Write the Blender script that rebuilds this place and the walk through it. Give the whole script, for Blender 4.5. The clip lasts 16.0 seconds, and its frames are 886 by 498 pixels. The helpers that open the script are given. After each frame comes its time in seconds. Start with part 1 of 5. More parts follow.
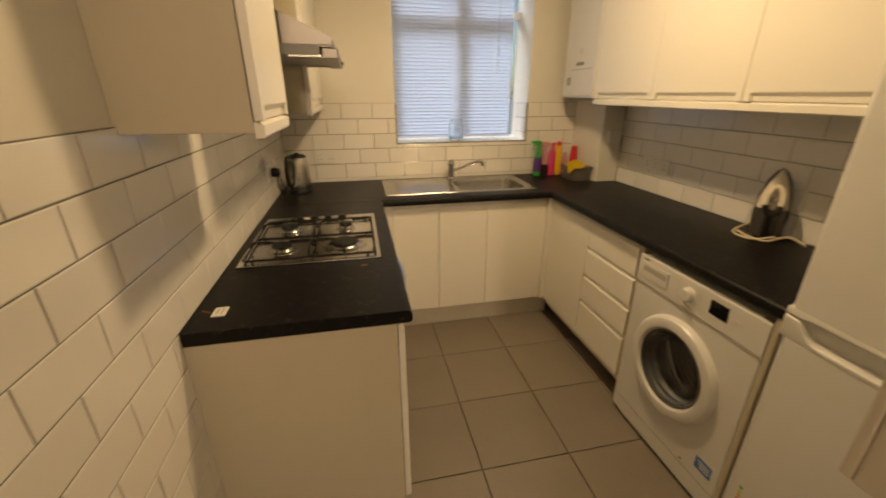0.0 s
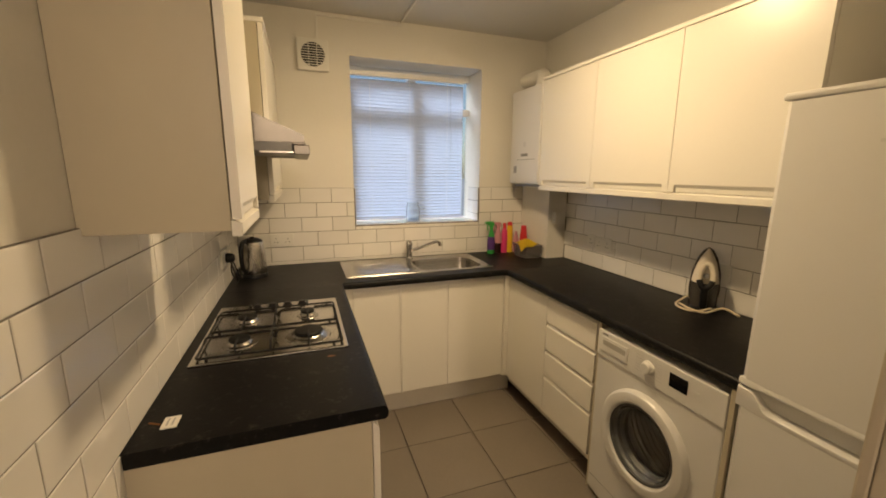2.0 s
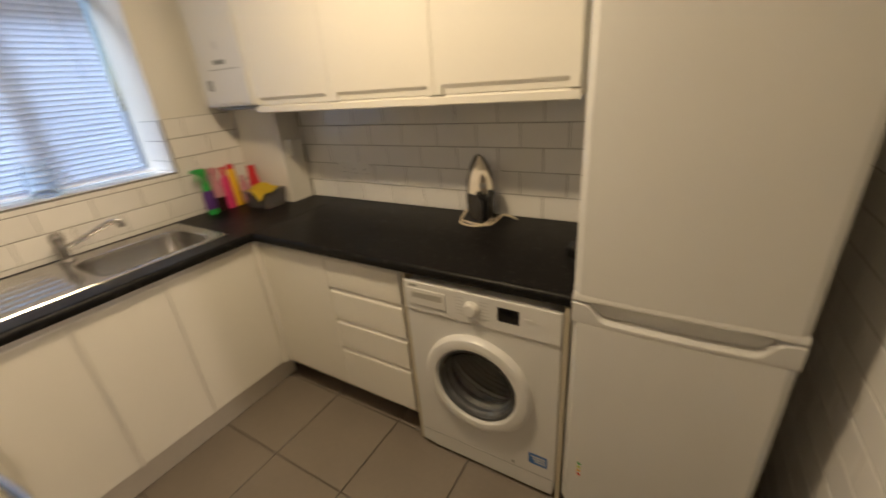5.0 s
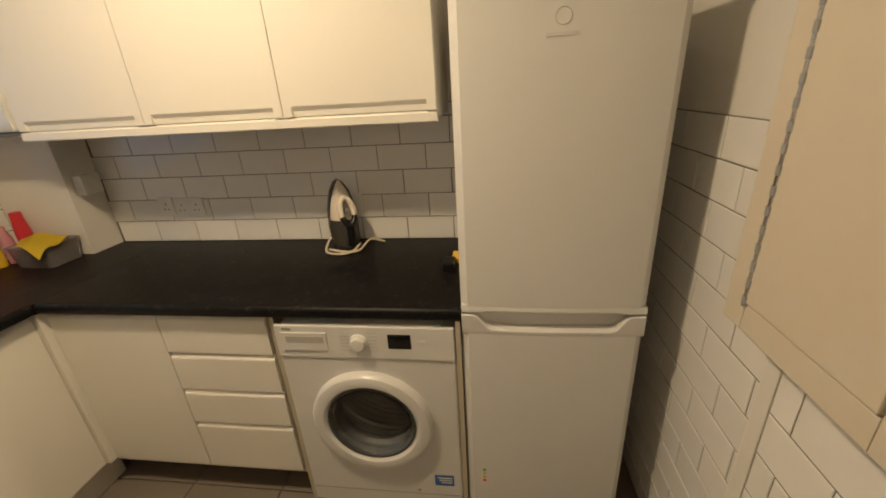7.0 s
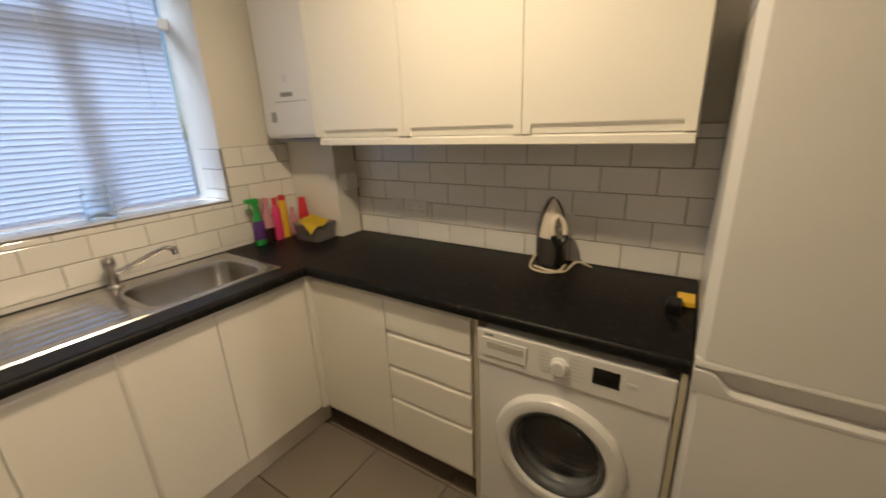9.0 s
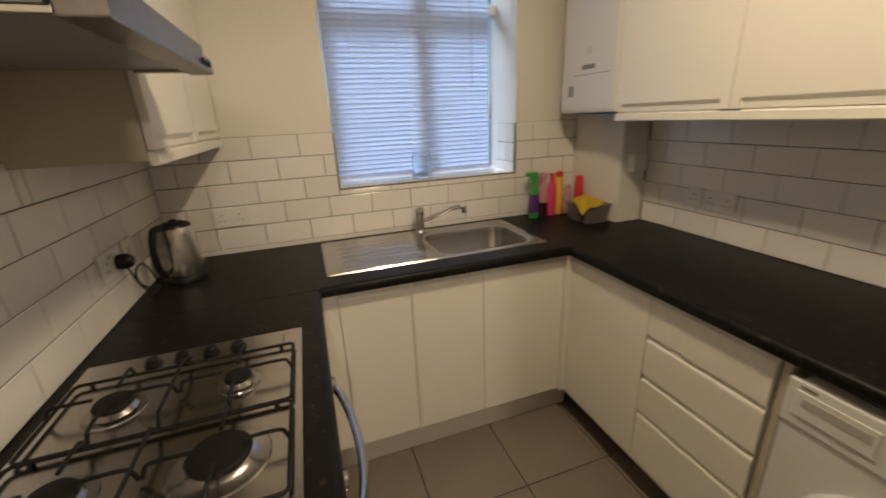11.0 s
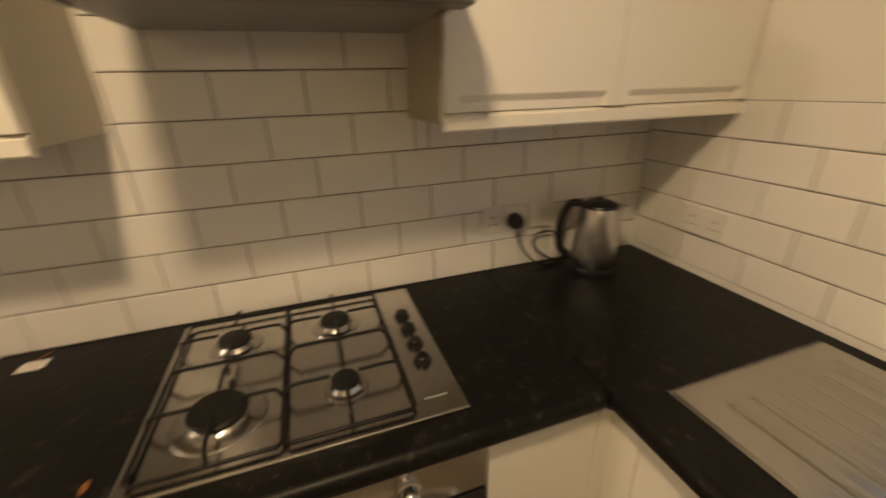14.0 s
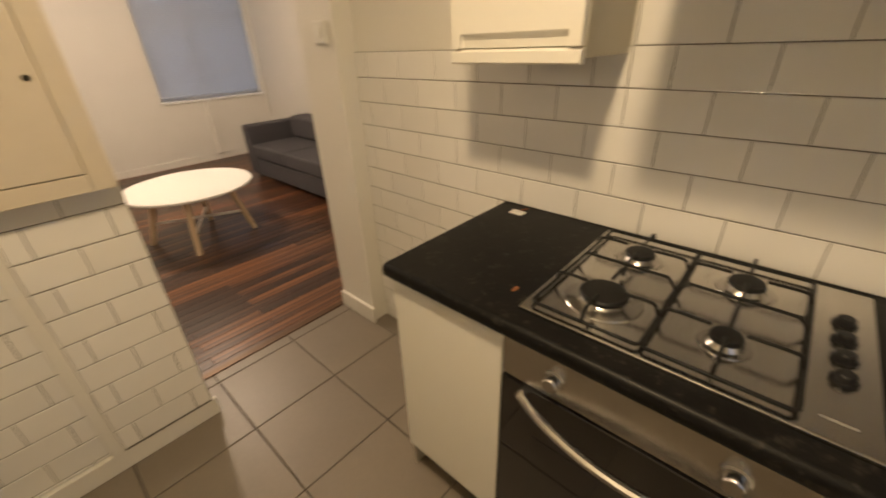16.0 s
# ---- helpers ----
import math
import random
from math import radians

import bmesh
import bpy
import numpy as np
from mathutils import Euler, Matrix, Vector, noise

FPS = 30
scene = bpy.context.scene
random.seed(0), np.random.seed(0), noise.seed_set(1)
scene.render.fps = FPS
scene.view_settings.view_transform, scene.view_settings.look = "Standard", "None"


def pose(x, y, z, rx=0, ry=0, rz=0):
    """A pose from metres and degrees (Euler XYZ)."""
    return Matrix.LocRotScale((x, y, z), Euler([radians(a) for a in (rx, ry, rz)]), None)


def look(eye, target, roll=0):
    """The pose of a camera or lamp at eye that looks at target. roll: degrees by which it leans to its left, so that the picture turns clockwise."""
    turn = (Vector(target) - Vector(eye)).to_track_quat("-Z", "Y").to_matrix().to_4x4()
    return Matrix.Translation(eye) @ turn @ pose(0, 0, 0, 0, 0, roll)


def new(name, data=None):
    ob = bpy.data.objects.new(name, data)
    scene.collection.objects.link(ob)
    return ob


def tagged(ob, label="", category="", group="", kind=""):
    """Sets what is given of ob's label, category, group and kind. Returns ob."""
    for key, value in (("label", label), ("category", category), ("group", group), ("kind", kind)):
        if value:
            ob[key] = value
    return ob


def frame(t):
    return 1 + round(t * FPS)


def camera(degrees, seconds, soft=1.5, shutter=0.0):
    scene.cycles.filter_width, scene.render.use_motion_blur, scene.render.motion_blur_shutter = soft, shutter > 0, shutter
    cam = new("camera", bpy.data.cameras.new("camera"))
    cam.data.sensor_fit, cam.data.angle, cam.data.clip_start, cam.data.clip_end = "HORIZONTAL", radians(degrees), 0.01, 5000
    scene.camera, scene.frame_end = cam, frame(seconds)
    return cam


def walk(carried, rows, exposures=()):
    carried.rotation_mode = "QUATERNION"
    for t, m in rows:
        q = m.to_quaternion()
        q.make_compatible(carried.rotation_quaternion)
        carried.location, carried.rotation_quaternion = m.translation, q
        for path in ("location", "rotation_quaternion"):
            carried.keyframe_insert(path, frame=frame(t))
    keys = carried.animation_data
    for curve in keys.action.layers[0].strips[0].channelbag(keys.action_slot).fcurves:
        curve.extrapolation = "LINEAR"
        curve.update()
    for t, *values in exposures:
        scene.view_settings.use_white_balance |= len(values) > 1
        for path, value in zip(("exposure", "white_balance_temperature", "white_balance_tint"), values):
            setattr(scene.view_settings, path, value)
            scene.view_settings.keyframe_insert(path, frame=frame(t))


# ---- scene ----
cam = camera(96.9, 16.0, soft=1.8, shutter=0.5)
PATH = [
    (0, (0.493, -2.839, 1.484), (0.88, -1.02, 0.748), 0.0),
    (0.5, (0.448, -2.843, 1.496), (1.08, -1.068, 0.825), 0.6),
    (1, (0.435, -2.844, 1.505), (1.077, -1.047, 0.904), 0.3),
    (1.5, (0.431, -2.834, 1.517), (1.079, -1.014, 0.999), 0.3),
    (2, (0.424, -2.827, 1.531), (1.082, -0.977, 1.151), 0.4),
    (2.5, (0.424, -2.814, 1.534), (1.085, -0.964, 1.162), 0.3),
    (3, (0.436, -2.803, 1.522), (1.16, -0.991, 1.082), -0.1),
    (3.5, (0.449, -2.77, 1.491), (1.307, -1.063, 0.9), -1.8),
    (4, (0.519, -2.601, 1.444), (1.361, -0.961, 0.669), -3.4),
    (4.5, (0.577, -2.441, 1.468), (1.659, -0.97, 0.652), -2.3),
    (5, (0.655, -2.295, 1.515), (2.207, -1.321, 0.713), -4.8),
    (5.2, (0.661, -2.269, 1.517), (2.286, -1.481, 0.658), -5.8),
    (7.5, (0.663, -2.147, 1.51), (2.507, -1.91, 0.773), -3.1),
    (8, (0.65, -2.094, 1.491), (2.45, -1.587, 0.784), -2.5),
    (8.5, (0.641, -2.068, 1.489), (2.362, -1.303, 0.816), -2.6),
    (9, (0.623, -2.033, 1.505), (2.214, -0.988, 0.891), -2.3),
    (9.5, (0.61, -2.028, 1.518), (2.028, -0.749, 0.922), -2.0),
    (10, (0.576, -2.009, 1.506), (1.775, -0.518, 0.922), -2.0),
    (10.2, (0.58, -2.014, 1.498), (1.675, -0.443, 0.919), -2.4),
    (12.5, (0.948, -1.685, 1.461), (0.321, 0.05, 0.689), -2.5),
    (13, (1.08, -1.533, 1.47), (0.098, -0.003, 0.637), -2.9),
    (13.5, (1.068, -1.28, 1.459), (-0.133, 0.1, 0.651), -0.8),
    (14, (1.076, -1.109, 1.477), (-0.676, -0.521, 0.712), -1.6),
    (14.5, (1.072, -1.057, 1.467), (-0.713, -1.077, 0.566), -1.1),
    (15, (1.093, -1.103, 1.454), (-0.634, -1.47, 0.515), -3.5),
    (15.5, (1.124, -1.095, 1.445), (-0.432, -1.911, 0.489), -2.4),
    (16, (1.183, -1.1, 1.444), (-0.113, -2.306, 0.513), -2.2),
]
EXPOSURES = [(0, 2.37, 6900, 10), (1, 2.47, 6600, 10), (2, 2.45, 6300, 10), (3, 2.37, 6050, 10), (4, 2.37, 5700, 10), (5, 2.47, 5600, 10), (7.5, 2.54, 5700, 10), (8.5, 2.50, 5620, 10), (9.5, 2.32, 5450, 10), (10, 2.25, 5450, 10), (12.5, 2.07, 5480, 14), (13, 2.07, 5430, 14), (14, 2.29, 6280, 12), (14.5, 2.52, 6280, 10), (15.5, 2.52, 6280, 10), (16, 2.64, 6080, 10)]
walk(cam, [(t, look(eye, target, roll)) for t, eye, target, roll in PATH], EXPOSURES)

SKY = 0.0185
KITCHEN_W = 3.9
FILL_W = 1.7
LIVING_W = 19
LAMP_Y = -1.345
WARM = (1.0, 0.71, 0.38)
HOB_U, WIN_U, EAST_U = 0.172, 0.0005, 0.187   # first joint of the tile courses

# ---- world and lamps ----
world = bpy.data.worlds.new("world")
scene.world = world
world.use_nodes = True
wn = world.node_tree
sky = wn.nodes.new("ShaderNodeTexSky")
sky.sky_type = "NISHITA"
sky.sun_disc = False
sky.sun_elevation = radians(30)
sky.dust_density = 1.0
sky.sun_rotation = radians(150)
wn.nodes["Background"].inputs["Strength"].default_value = SKY
wn.links.new(sky.outputs["Color"], wn.nodes["Background"].inputs["Color"])


def lamp(name, at, watts, colour, radius):
    d = bpy.data.lights.new(name, "POINT")
    d.energy, d.color, d.shadow_soft_size = watts, colour, radius
    ob = new(name, d)
    ob.location = at
    return ob


kl = bpy.data.lights.new("kitchen_ceiling_light", "AREA")
kl.shape, kl.size, kl.energy, kl.color = "DISK", 0.15, KITCHEN_W, WARM
new("kitchen_ceiling_light", kl).matrix_world = look((1.15, LAMP_Y, 2.44), (1.15, LAMP_Y + 0.001, 0))
# unseen fill added below the ceiling light, lifts ceiling and upper walls
lamp("kitchen_fill_light", (1.15, LAMP_Y, 2.40), FILL_W, WARM, 0.09)
lamp("living_room_bulb", (0.5, -5.2, 2.3), LIVING_W, (1.0, 0.74, 0.50), 0.10)
# added wide cool lamp outside, brightens the window reveal and blind
reveal_fill = bpy.data.lights.new("reveal_fill", "SUN")
reveal_fill.energy, reveal_fill.angle, reveal_fill.color = 0.5, radians(25), (0.90, 0.95, 1.0)
new("reveal_fill", reveal_fill).matrix_world = look((0, 10, 10), (4, 0, 0))


# ---- materials ----
def mat(name, colour, rough=0.5, metal=0.0, bump=0.0, scale=20.0, vary=0.08, stain=0.0, coat=0.0, rand=0.0, stretch=(1, 1, 1), spec=0.5, trans=0.0, grime=3.0):
    """A surface with fine grain (scale per metre), broad patches and, where rand is set, a tone of its own for each piece."""
    m = bpy.data.materials.new(name)
    m.use_nodes = True
    nt = m.node_tree
    b = nt.nodes["Principled BSDF"]
    co = nt.nodes.new("ShaderNodeTexCoord")
    mp = nt.nodes.new("ShaderNodeMapping")
    mp.inputs["Scale"].default_value = stretch
    nt.links.new(co.outputs["Object"], mp.inputs["Vector"])
    fine = nt.nodes.new("ShaderNodeTexNoise")
    fine.inputs["Scale"].default_value, fine.inputs["Detail"].default_value = scale, 6
    wide = nt.nodes.new("ShaderNodeTexNoise")
    wide.inputs["Scale"].default_value, wide.inputs["Detail"].default_value = grime, 4
    for n in (fine, wide):
        nt.links.new(mp.outputs["Vector"], n.inputs["Vector"])

    def mul(a, k):
        x = nt.nodes.new("ShaderNodeMath")
        x.operation = "MULTIPLY_ADD"
        nt.links.new(a, x.inputs[0])
        x.inputs[1].default_value, x.inputs[2].default_value = k, 1 - k * 0.5
        return x.outputs[0]

    def times(a, c):
        x = nt.nodes.new("ShaderNodeMath")
        x.operation = "MULTIPLY"
        nt.links.new(a, x.inputs[0])
        nt.links.new(c, x.inputs[1])
        return x.outputs[0]

    v = times(mul(fine.outputs["Fac"], vary), mul(wide.outputs["Fac"], max(stain, vary * 0.7)))
    if rand:
        info = nt.nodes.new("ShaderNodeObjectInfo")
        v = times(v, mul(info.outputs["Random"], rand))
    sc = nt.nodes.new("ShaderNodeVectorMath")
    sc.operation = "SCALE"
    sc.inputs[0].default_value = colour
    nt.links.new(v, sc.inputs["Scale"])
    nt.links.new(sc.outputs["Vector"], b.inputs["Base Color"])
    rr = nt.nodes.new("ShaderNodeMath")
    rr.operation = "MULTIPLY"
    rr.inputs[1].default_value = rough
    nt.links.new(mul(wide.outputs["Fac"], 0.2), rr.inputs[0])
    nt.links.new(rr.outputs[0], b.inputs["Roughness"])
    b.inputs["Metallic"].default_value = metal
    b.inputs["Coat Weight"].default_value = coat
    b.inputs["Specular IOR Level"].default_value = spec
    b.inputs["Transmission Weight"].default_value = trans
    if bump:
        bp = nt.nodes.new("ShaderNodeBump")
        bp.inputs["Strength"].default_value = 0.5
        bp.inputs["Distance"].default_value = bump
        nt.links.new(fine.outputs["Fac"], bp.inputs["Height"])
        nt.links.new(bp.outputs["Normal"], b.inputs["Normal"])
    return m


def slat_mat():
    m = bpy.data.materials.new("blind_slat")
    m.use_nodes = True
    nt = m.node_tree
    b = nt.nodes["Principled BSDF"]
    b.inputs["Base Color"].default_value = (0.62, 0.64, 0.68, 1)
    b.inputs["Roughness"].default_value = 0.45
    tr = nt.nodes.new("ShaderNodeBsdfTranslucent")
    tr.inputs["Color"].default_value = (0.58, 0.70, 0.92, 1)
    mx = nt.nodes.new("ShaderNodeMixShader")
    mx.inputs["Fac"].default_value = 0.44
    nt.links.new(b.outputs[0], mx.inputs[1])
    nt.links.new(tr.outputs[0], mx.inputs[2])
    nt.links.new(mx.outputs[0], nt.nodes["Material Output"].inputs["Surface"])
    return m


def glass_mat(name, colour=(0.95, 0.97, 0.97, 1), rough=0.02):
    m = bpy.data.materials.new(name)
    m.use_nodes = True
    b = m.node_tree.nodes["Principled BSDF"]
    b.inputs["Base Color"].default_value = colour
    b.inputs["Roughness"].default_value = rough
    b.inputs["Transmission Weight"].default_value = 1.0
    b.inputs["IOR"].default_value = 1.45
    return m


def speckle_mat():
    """Black slate-look laminate with paler cloudy flecks."""
    m = mat("slate_laminate", (0.0058, 0.0056, 0.0058), 0.42, spec=0.16, bump=0.0006, scale=90, vary=0.9, stain=1.0, grime=14)
    nt = m.node_tree
    b = nt.nodes["Principled BSDF"]
    old = b.inputs["Base Color"].links[0].from_socket
    fleck = nt.nodes.new("ShaderNodeTexNoise")
    fleck.inputs["Scale"].default_value, fleck.inputs["Detail"].default_value, fleck.inputs["Roughness"].default_value = 38, 9, 0.72
    co = nt.nodes.new("ShaderNodeTexCoord")
    nt.links.new(co.outputs["Object"], fleck.inputs["Vector"])
    ramp = nt.nodes.new("ShaderNodeValToRGB")
    ramp.color_ramp.elements[0].position, ramp.color_ramp.elements[0].color = 0.56, (0, 0, 0, 1)
    ramp.color_ramp.elements[1].position, ramp.color_ramp.elements[1].color = 0.74, (1, 1, 1, 1)
    nt.links.new(fleck.outputs["Fac"], ramp.inputs["Fac"])
    mx = nt.nodes.new("ShaderNodeMix")
    mx.data_type = "RGBA"
    nt.links.new(ramp.outputs["Color"], mx.inputs[0])
    nt.links.new(old, mx.inputs[6])
    mx.inputs[7].default_value = (0.055, 0.050, 0.043, 1)
    nt.links.new(mx.outputs[2], b.inputs["Base Color"])
    return m


PAINT = mat("white_wall_paint", (0.72, 0.70, 0.65), 0.6, bump=0.0008, scale=60, vary=0.05, stain=0.06)
CEIL = mat("ceiling_paint", (0.62, 0.61, 0.58), 0.75, bump=0.0008, scale=50, vary=0.05, stain=0.06)
GROUT = mat("grey_grout", (0.15, 0.14, 0.125), 0.9, bump=0.001, scale=200, vary=0.3, stain=0.3)
TILE = mat("white_glazed_tile", (0.78, 0.765, 0.735), 0.08, bump=0.0010, scale=9, vary=0.04, stain=0.05, rand=0.07, grime=5)
FTILE = mat("grey_floor_tile", (0.195, 0.166, 0.134), 0.42, bump=0.0005, scale=70, vary=0.14, stain=0.22, rand=0.08)
FGROUT = mat("floor_grout", (0.045, 0.039, 0.033), 0.9, bump=0.001, scale=150, vary=0.3)
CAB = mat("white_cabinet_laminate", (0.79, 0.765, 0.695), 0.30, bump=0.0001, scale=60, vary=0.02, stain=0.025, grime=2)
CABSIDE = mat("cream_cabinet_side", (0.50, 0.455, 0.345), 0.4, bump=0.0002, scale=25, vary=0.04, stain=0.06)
PLINTH = mat("pale_plinth", (0.64, 0.60, 0.52), 0.5, scale=30, vary=0.08, stain=0.15)
WORKTOP = speckle_mat()
STEEL = mat("brushed_steel", (0.56, 0.54, 0.51), 0.20, metal=1, bump=0.0003, scale=40, vary=0.14, stain=0.2, stretch=(1, 14, 14))
HOODST = mat("hood_steel", (0.22, 0.205, 0.185), 0.36, metal=1, bump=0.0002, scale=40, vary=0.12, stain=0.2, stretch=(14, 1, 14))
SINKST = mat("sink_steel", (0.46, 0.445, 0.42), 0.25, metal=1, bump=0.0002, scale=120, vary=0.12, stain=0.25)
CHROME = mat("chrome", (0.50, 0.49, 0.48), 0.18, metal=1, scale=40, vary=0.06)
IRONBLK = mat("cast_iron_black", (0.008, 0.008, 0.008), 0.5, spec=0.25, bump=0.0006, scale=200, vary=0.3)
BLACK = mat("black_plastic", (0.009, 0.009, 0.010), 0.35, spec=0.3, scale=80, vary=0.2)
BLKGLASS = mat("black_glass", (0.006, 0.006, 0.007), 0.06, scale=10, vary=0.2, coat=0.5)
APPL = mat("white_appliance_enamel", (0.68, 0.675, 0.655), 0.30, bump=0.0002, scale=120, vary=0.02, stain=0.04)
UPVC = mat("white_upvc", (0.80, 0.80, 0.80), 0.35, scale=30, vary=0.04)
PLASTIC = mat("white_plastic", (0.74, 0.73, 0.69), 0.4, scale=60, vary=0.05)
GREYPL = mat("grey_plastic", (0.28, 0.28, 0.28), 0.45, scale=60, vary=0.1)
PALEMARK = mat("faint_grey_print", (0.40, 0.395, 0.38), 0.5, scale=60, vary=0.1)
RUBBER = mat("dark_grey_rubber", (0.055, 0.056, 0.058), 0.45, scale=60, vary=0.15)
MARK = mat("grey_print", (0.22, 0.22, 0.21), 0.6, scale=60, vary=0.1)
SLAT = slat_mat()
GLASS = glass_mat("clear_glass")
DOORGLASS = glass_mat("washer_door_glass", (0.80, 0.82, 0.82, 1), 0.01)
DRUMST = mat("drum_steel", (0.45, 0.44, 0.43), 0.3, metal=1, bump=0.0006, scale=90, vary=0.25, stain=0.2)
DRUMGLASS = mat("smoked_door_glass", (0.012, 0.012, 0.013), 0.06, scale=20, vary=0.1, coat=0.3)
GREEN = mat("green_plastic", (0.04, 0.36, 0.06), 0.35, scale=50, vary=0.1)
PURPLE = mat("purple_label", (0.10, 0.035, 0.22), 0.4, scale=50, vary=0.3)
PINK = mat("pink_plastic", (0.70, 0.05, 0.20), 0.35, scale=50, vary=0.1)
PALEPINK = mat("pale_pink_plastic", (0.55, 0.26, 0.30), 0.3, scale=50, vary=0.1)
YELLOW = mat("yellow_plastic", (0.80, 0.50, 0.02), 0.35, scale=50, vary=0.1)
YCLOTH = mat("yellow_cloth", (0.80, 0.60, 0.03), 0.9, bump=0.001, scale=300, vary=0.2)
RED = mat("red_plastic", (0.60, 0.03, 0.04), 0.35, scale=50, vary=0.1)
DARKLIQ = mat("dark_brown_liquid", (0.03, 0.012, 0.012), 0.15, scale=30, vary=0.2)
TUBMAT = mat("smoky_grey_plastic_tub", (0.62, 0.60, 0.61), 0.15, scale=40, vary=0.1, trans=0.8)
BLUE = mat("blue_sticker", (0.05, 0.16, 0.45), 0.4, scale=80, vary=0.2)
ORANGE = mat("orange_mark", (0.20, 0.075, 0.02), 0.5, scale=80, vary=0.4)
CARD = mat("white_card", (0.75, 0.72, 0.66), 0.5, scale=80, vary=0.1)
FABRIC = mat("charcoal_sofa_fabric", (0.055, 0.052, 0.058), 0.95, bump=0.002, scale=400, vary=0.3, stain=0.2)
WOOD = mat("dark_walnut_laminate", (0.5, 0.5, 0.5), 0.34, bump=0.0003, scale=3.0, vary=1.0, stain=0.8, rand=0.55, stretch=(0.3, 18, 1), grime=1.3)
wb = WOOD.node_tree.nodes["Principled BSDF"]
wr = WOOD.node_tree.nodes.new("ShaderNodeValToRGB")
wr.color_ramp.elements[0].position, wr.color_ramp.elements[0].color = 0.34, (0.018, 0.009, 0.006, 1)
wr.color_ramp.elements[1].position, wr.color_ramp.elements[1].color = 0.72, (0.23, 0.095, 0.035, 1)
wr.color_ramp.elements.new(0.52).color = (0.065, 0.028, 0.014, 1)
WOOD.node_tree.links.new(wb.inputs["Base Color"].links[0].from_socket, wr.inputs["Fac"])
WOOD.node_tree.links.new(wr.outputs["Color"], wb.inputs["Base Color"])
BIRCH = mat("pale_birch", (0.62, 0.48, 0.31), 0.5, scale=12, vary=0.2, stretch=(1, 1, 0.2))
TABLETOP = mat("white_tabletop", (0.80, 0.78, 0.74), 0.4, scale=20, vary=0.03)
GRASS = mat("outside_ground", (0.35, 0.35, 0.35), 0.9, scale=1, vary=0.4)


# ---- mesh helpers ----
def box(bm, x0, x1, y0, y1, z0, z1, bevel=0.0, seg=2):
    r = bmesh.ops.create_cube(bm, size=1, matrix=Matrix.LocRotScale(((x0 + x1) / 2, (y0 + y1) / 2, (z0 + z1) / 2), None, (abs(x1 - x0), abs(y1 - y0), abs(z1 - z0))))
    if bevel:
        es = list({e for v in r["verts"] for e in v.link_edges})
        bmesh.ops.bevel(bm, geom=es, offset=bevel, segments=seg, affect="EDGES", profile=0.6)
    return bm


def rod(bm, p0, p1, r0, r1=None, n=16):
    p0, p1 = Vector(p0), Vector(p1)
    d = p1 - p0
    m = Matrix.Translation((p0 + p1) / 2) @ Vector((0, 0, 1)).rotation_difference(d.normalized()).to_matrix().to_4x4()
    bmesh.ops.create_cone(bm, cap_ends=True, segments=n, radius1=r0, radius2=r0 if r1 is None else r1, depth=d.length, matrix=m)
    return bm


def lathe(bm, rows, at, n=24, axis="Z", squash=(1, 1), capped=True):
    """rows: (radius, height). axis Z up, X or -X sideways."""
    turn = {"Z": Matrix(), "X": Matrix.Rotation(radians(90), 4, "Y"), "-X": Matrix.Rotation(radians(-90), 4, "Y")}[axis]
    m = Matrix.Translation(at) @ turn
    rings = [[bm.verts.new(m @ Vector((r * math.cos(2 * math.pi * i / n) * squash[0], r * math.sin(2 * math.pi * i / n) * squash[1], h))) for i in range(n)] for r, h in rows]
    for a, b in zip(rings, rings[1:]):
        for i in range(n):
            bm.faces.new((a[i], a[(i + 1) % n], b[(i + 1) % n], b[i]))
    for ring, r in ((rings[0], rows[0][0]), (rings[-1], rows[-1][0])):
        if capped and r > 1e-4:
            bm.faces.new(ring)
    bmesh.ops.recalc_face_normals(bm, faces=bm.faces)
    return bm


def tube(bm, pts, r, n=8):
    pts = [Vector(p) for p in pts]
    rings = []
    up = Vector((0.13, 0.21, 0.97))
    for i, p in enumerate(pts):
        d = (pts[min(i + 1, len(pts) - 1)] - pts[max(i - 1, 0)]).normalized()
        a = d.cross(up)
        a = a.normalized() if a.length > 0.05 else d.cross(Vector((1, 0, 0))).normalized()
        b = d.cross(a)
        rings.append([bm.verts.new(p + r * (math.cos(2 * math.pi * k / n) * a + math.sin(2 * math.pi * k / n) * b)) for k in range(n)])
    for a, b in zip(rings, rings[1:]):
        for k in range(n):
            bm.faces.new((a[k], a[(k + 1) % n], b[(k + 1) % n], b[k]))
    bm.faces.new(rings[0])
    bm.faces.new(rings[-1])
    bmesh.ops.recalc_face_normals(bm, faces=bm.faces)
    return bm


def curve(pts, steps=6):
    """A smooth run of points through pts."""
    p = [Vector(q) for q in pts]
    p = [p[0] * 2 - p[1]] + p + [p[-1] * 2 - p[-2]]
    out = []
    for i in range(1, len(p) - 2):
        for s in range(steps):
            t = s / steps
            out.append(0.5 * ((2 * p[i]) + (p[i + 1] - p[i - 1]) * t + (2 * p[i - 1] - 5 * p[i] + 4 * p[i + 1] - p[i + 2]) * t * t + (3 * p[i] - p[i - 1] - 3 * p[i + 1] + p[i + 2]) * t ** 3))
    return out + [p[-2]]


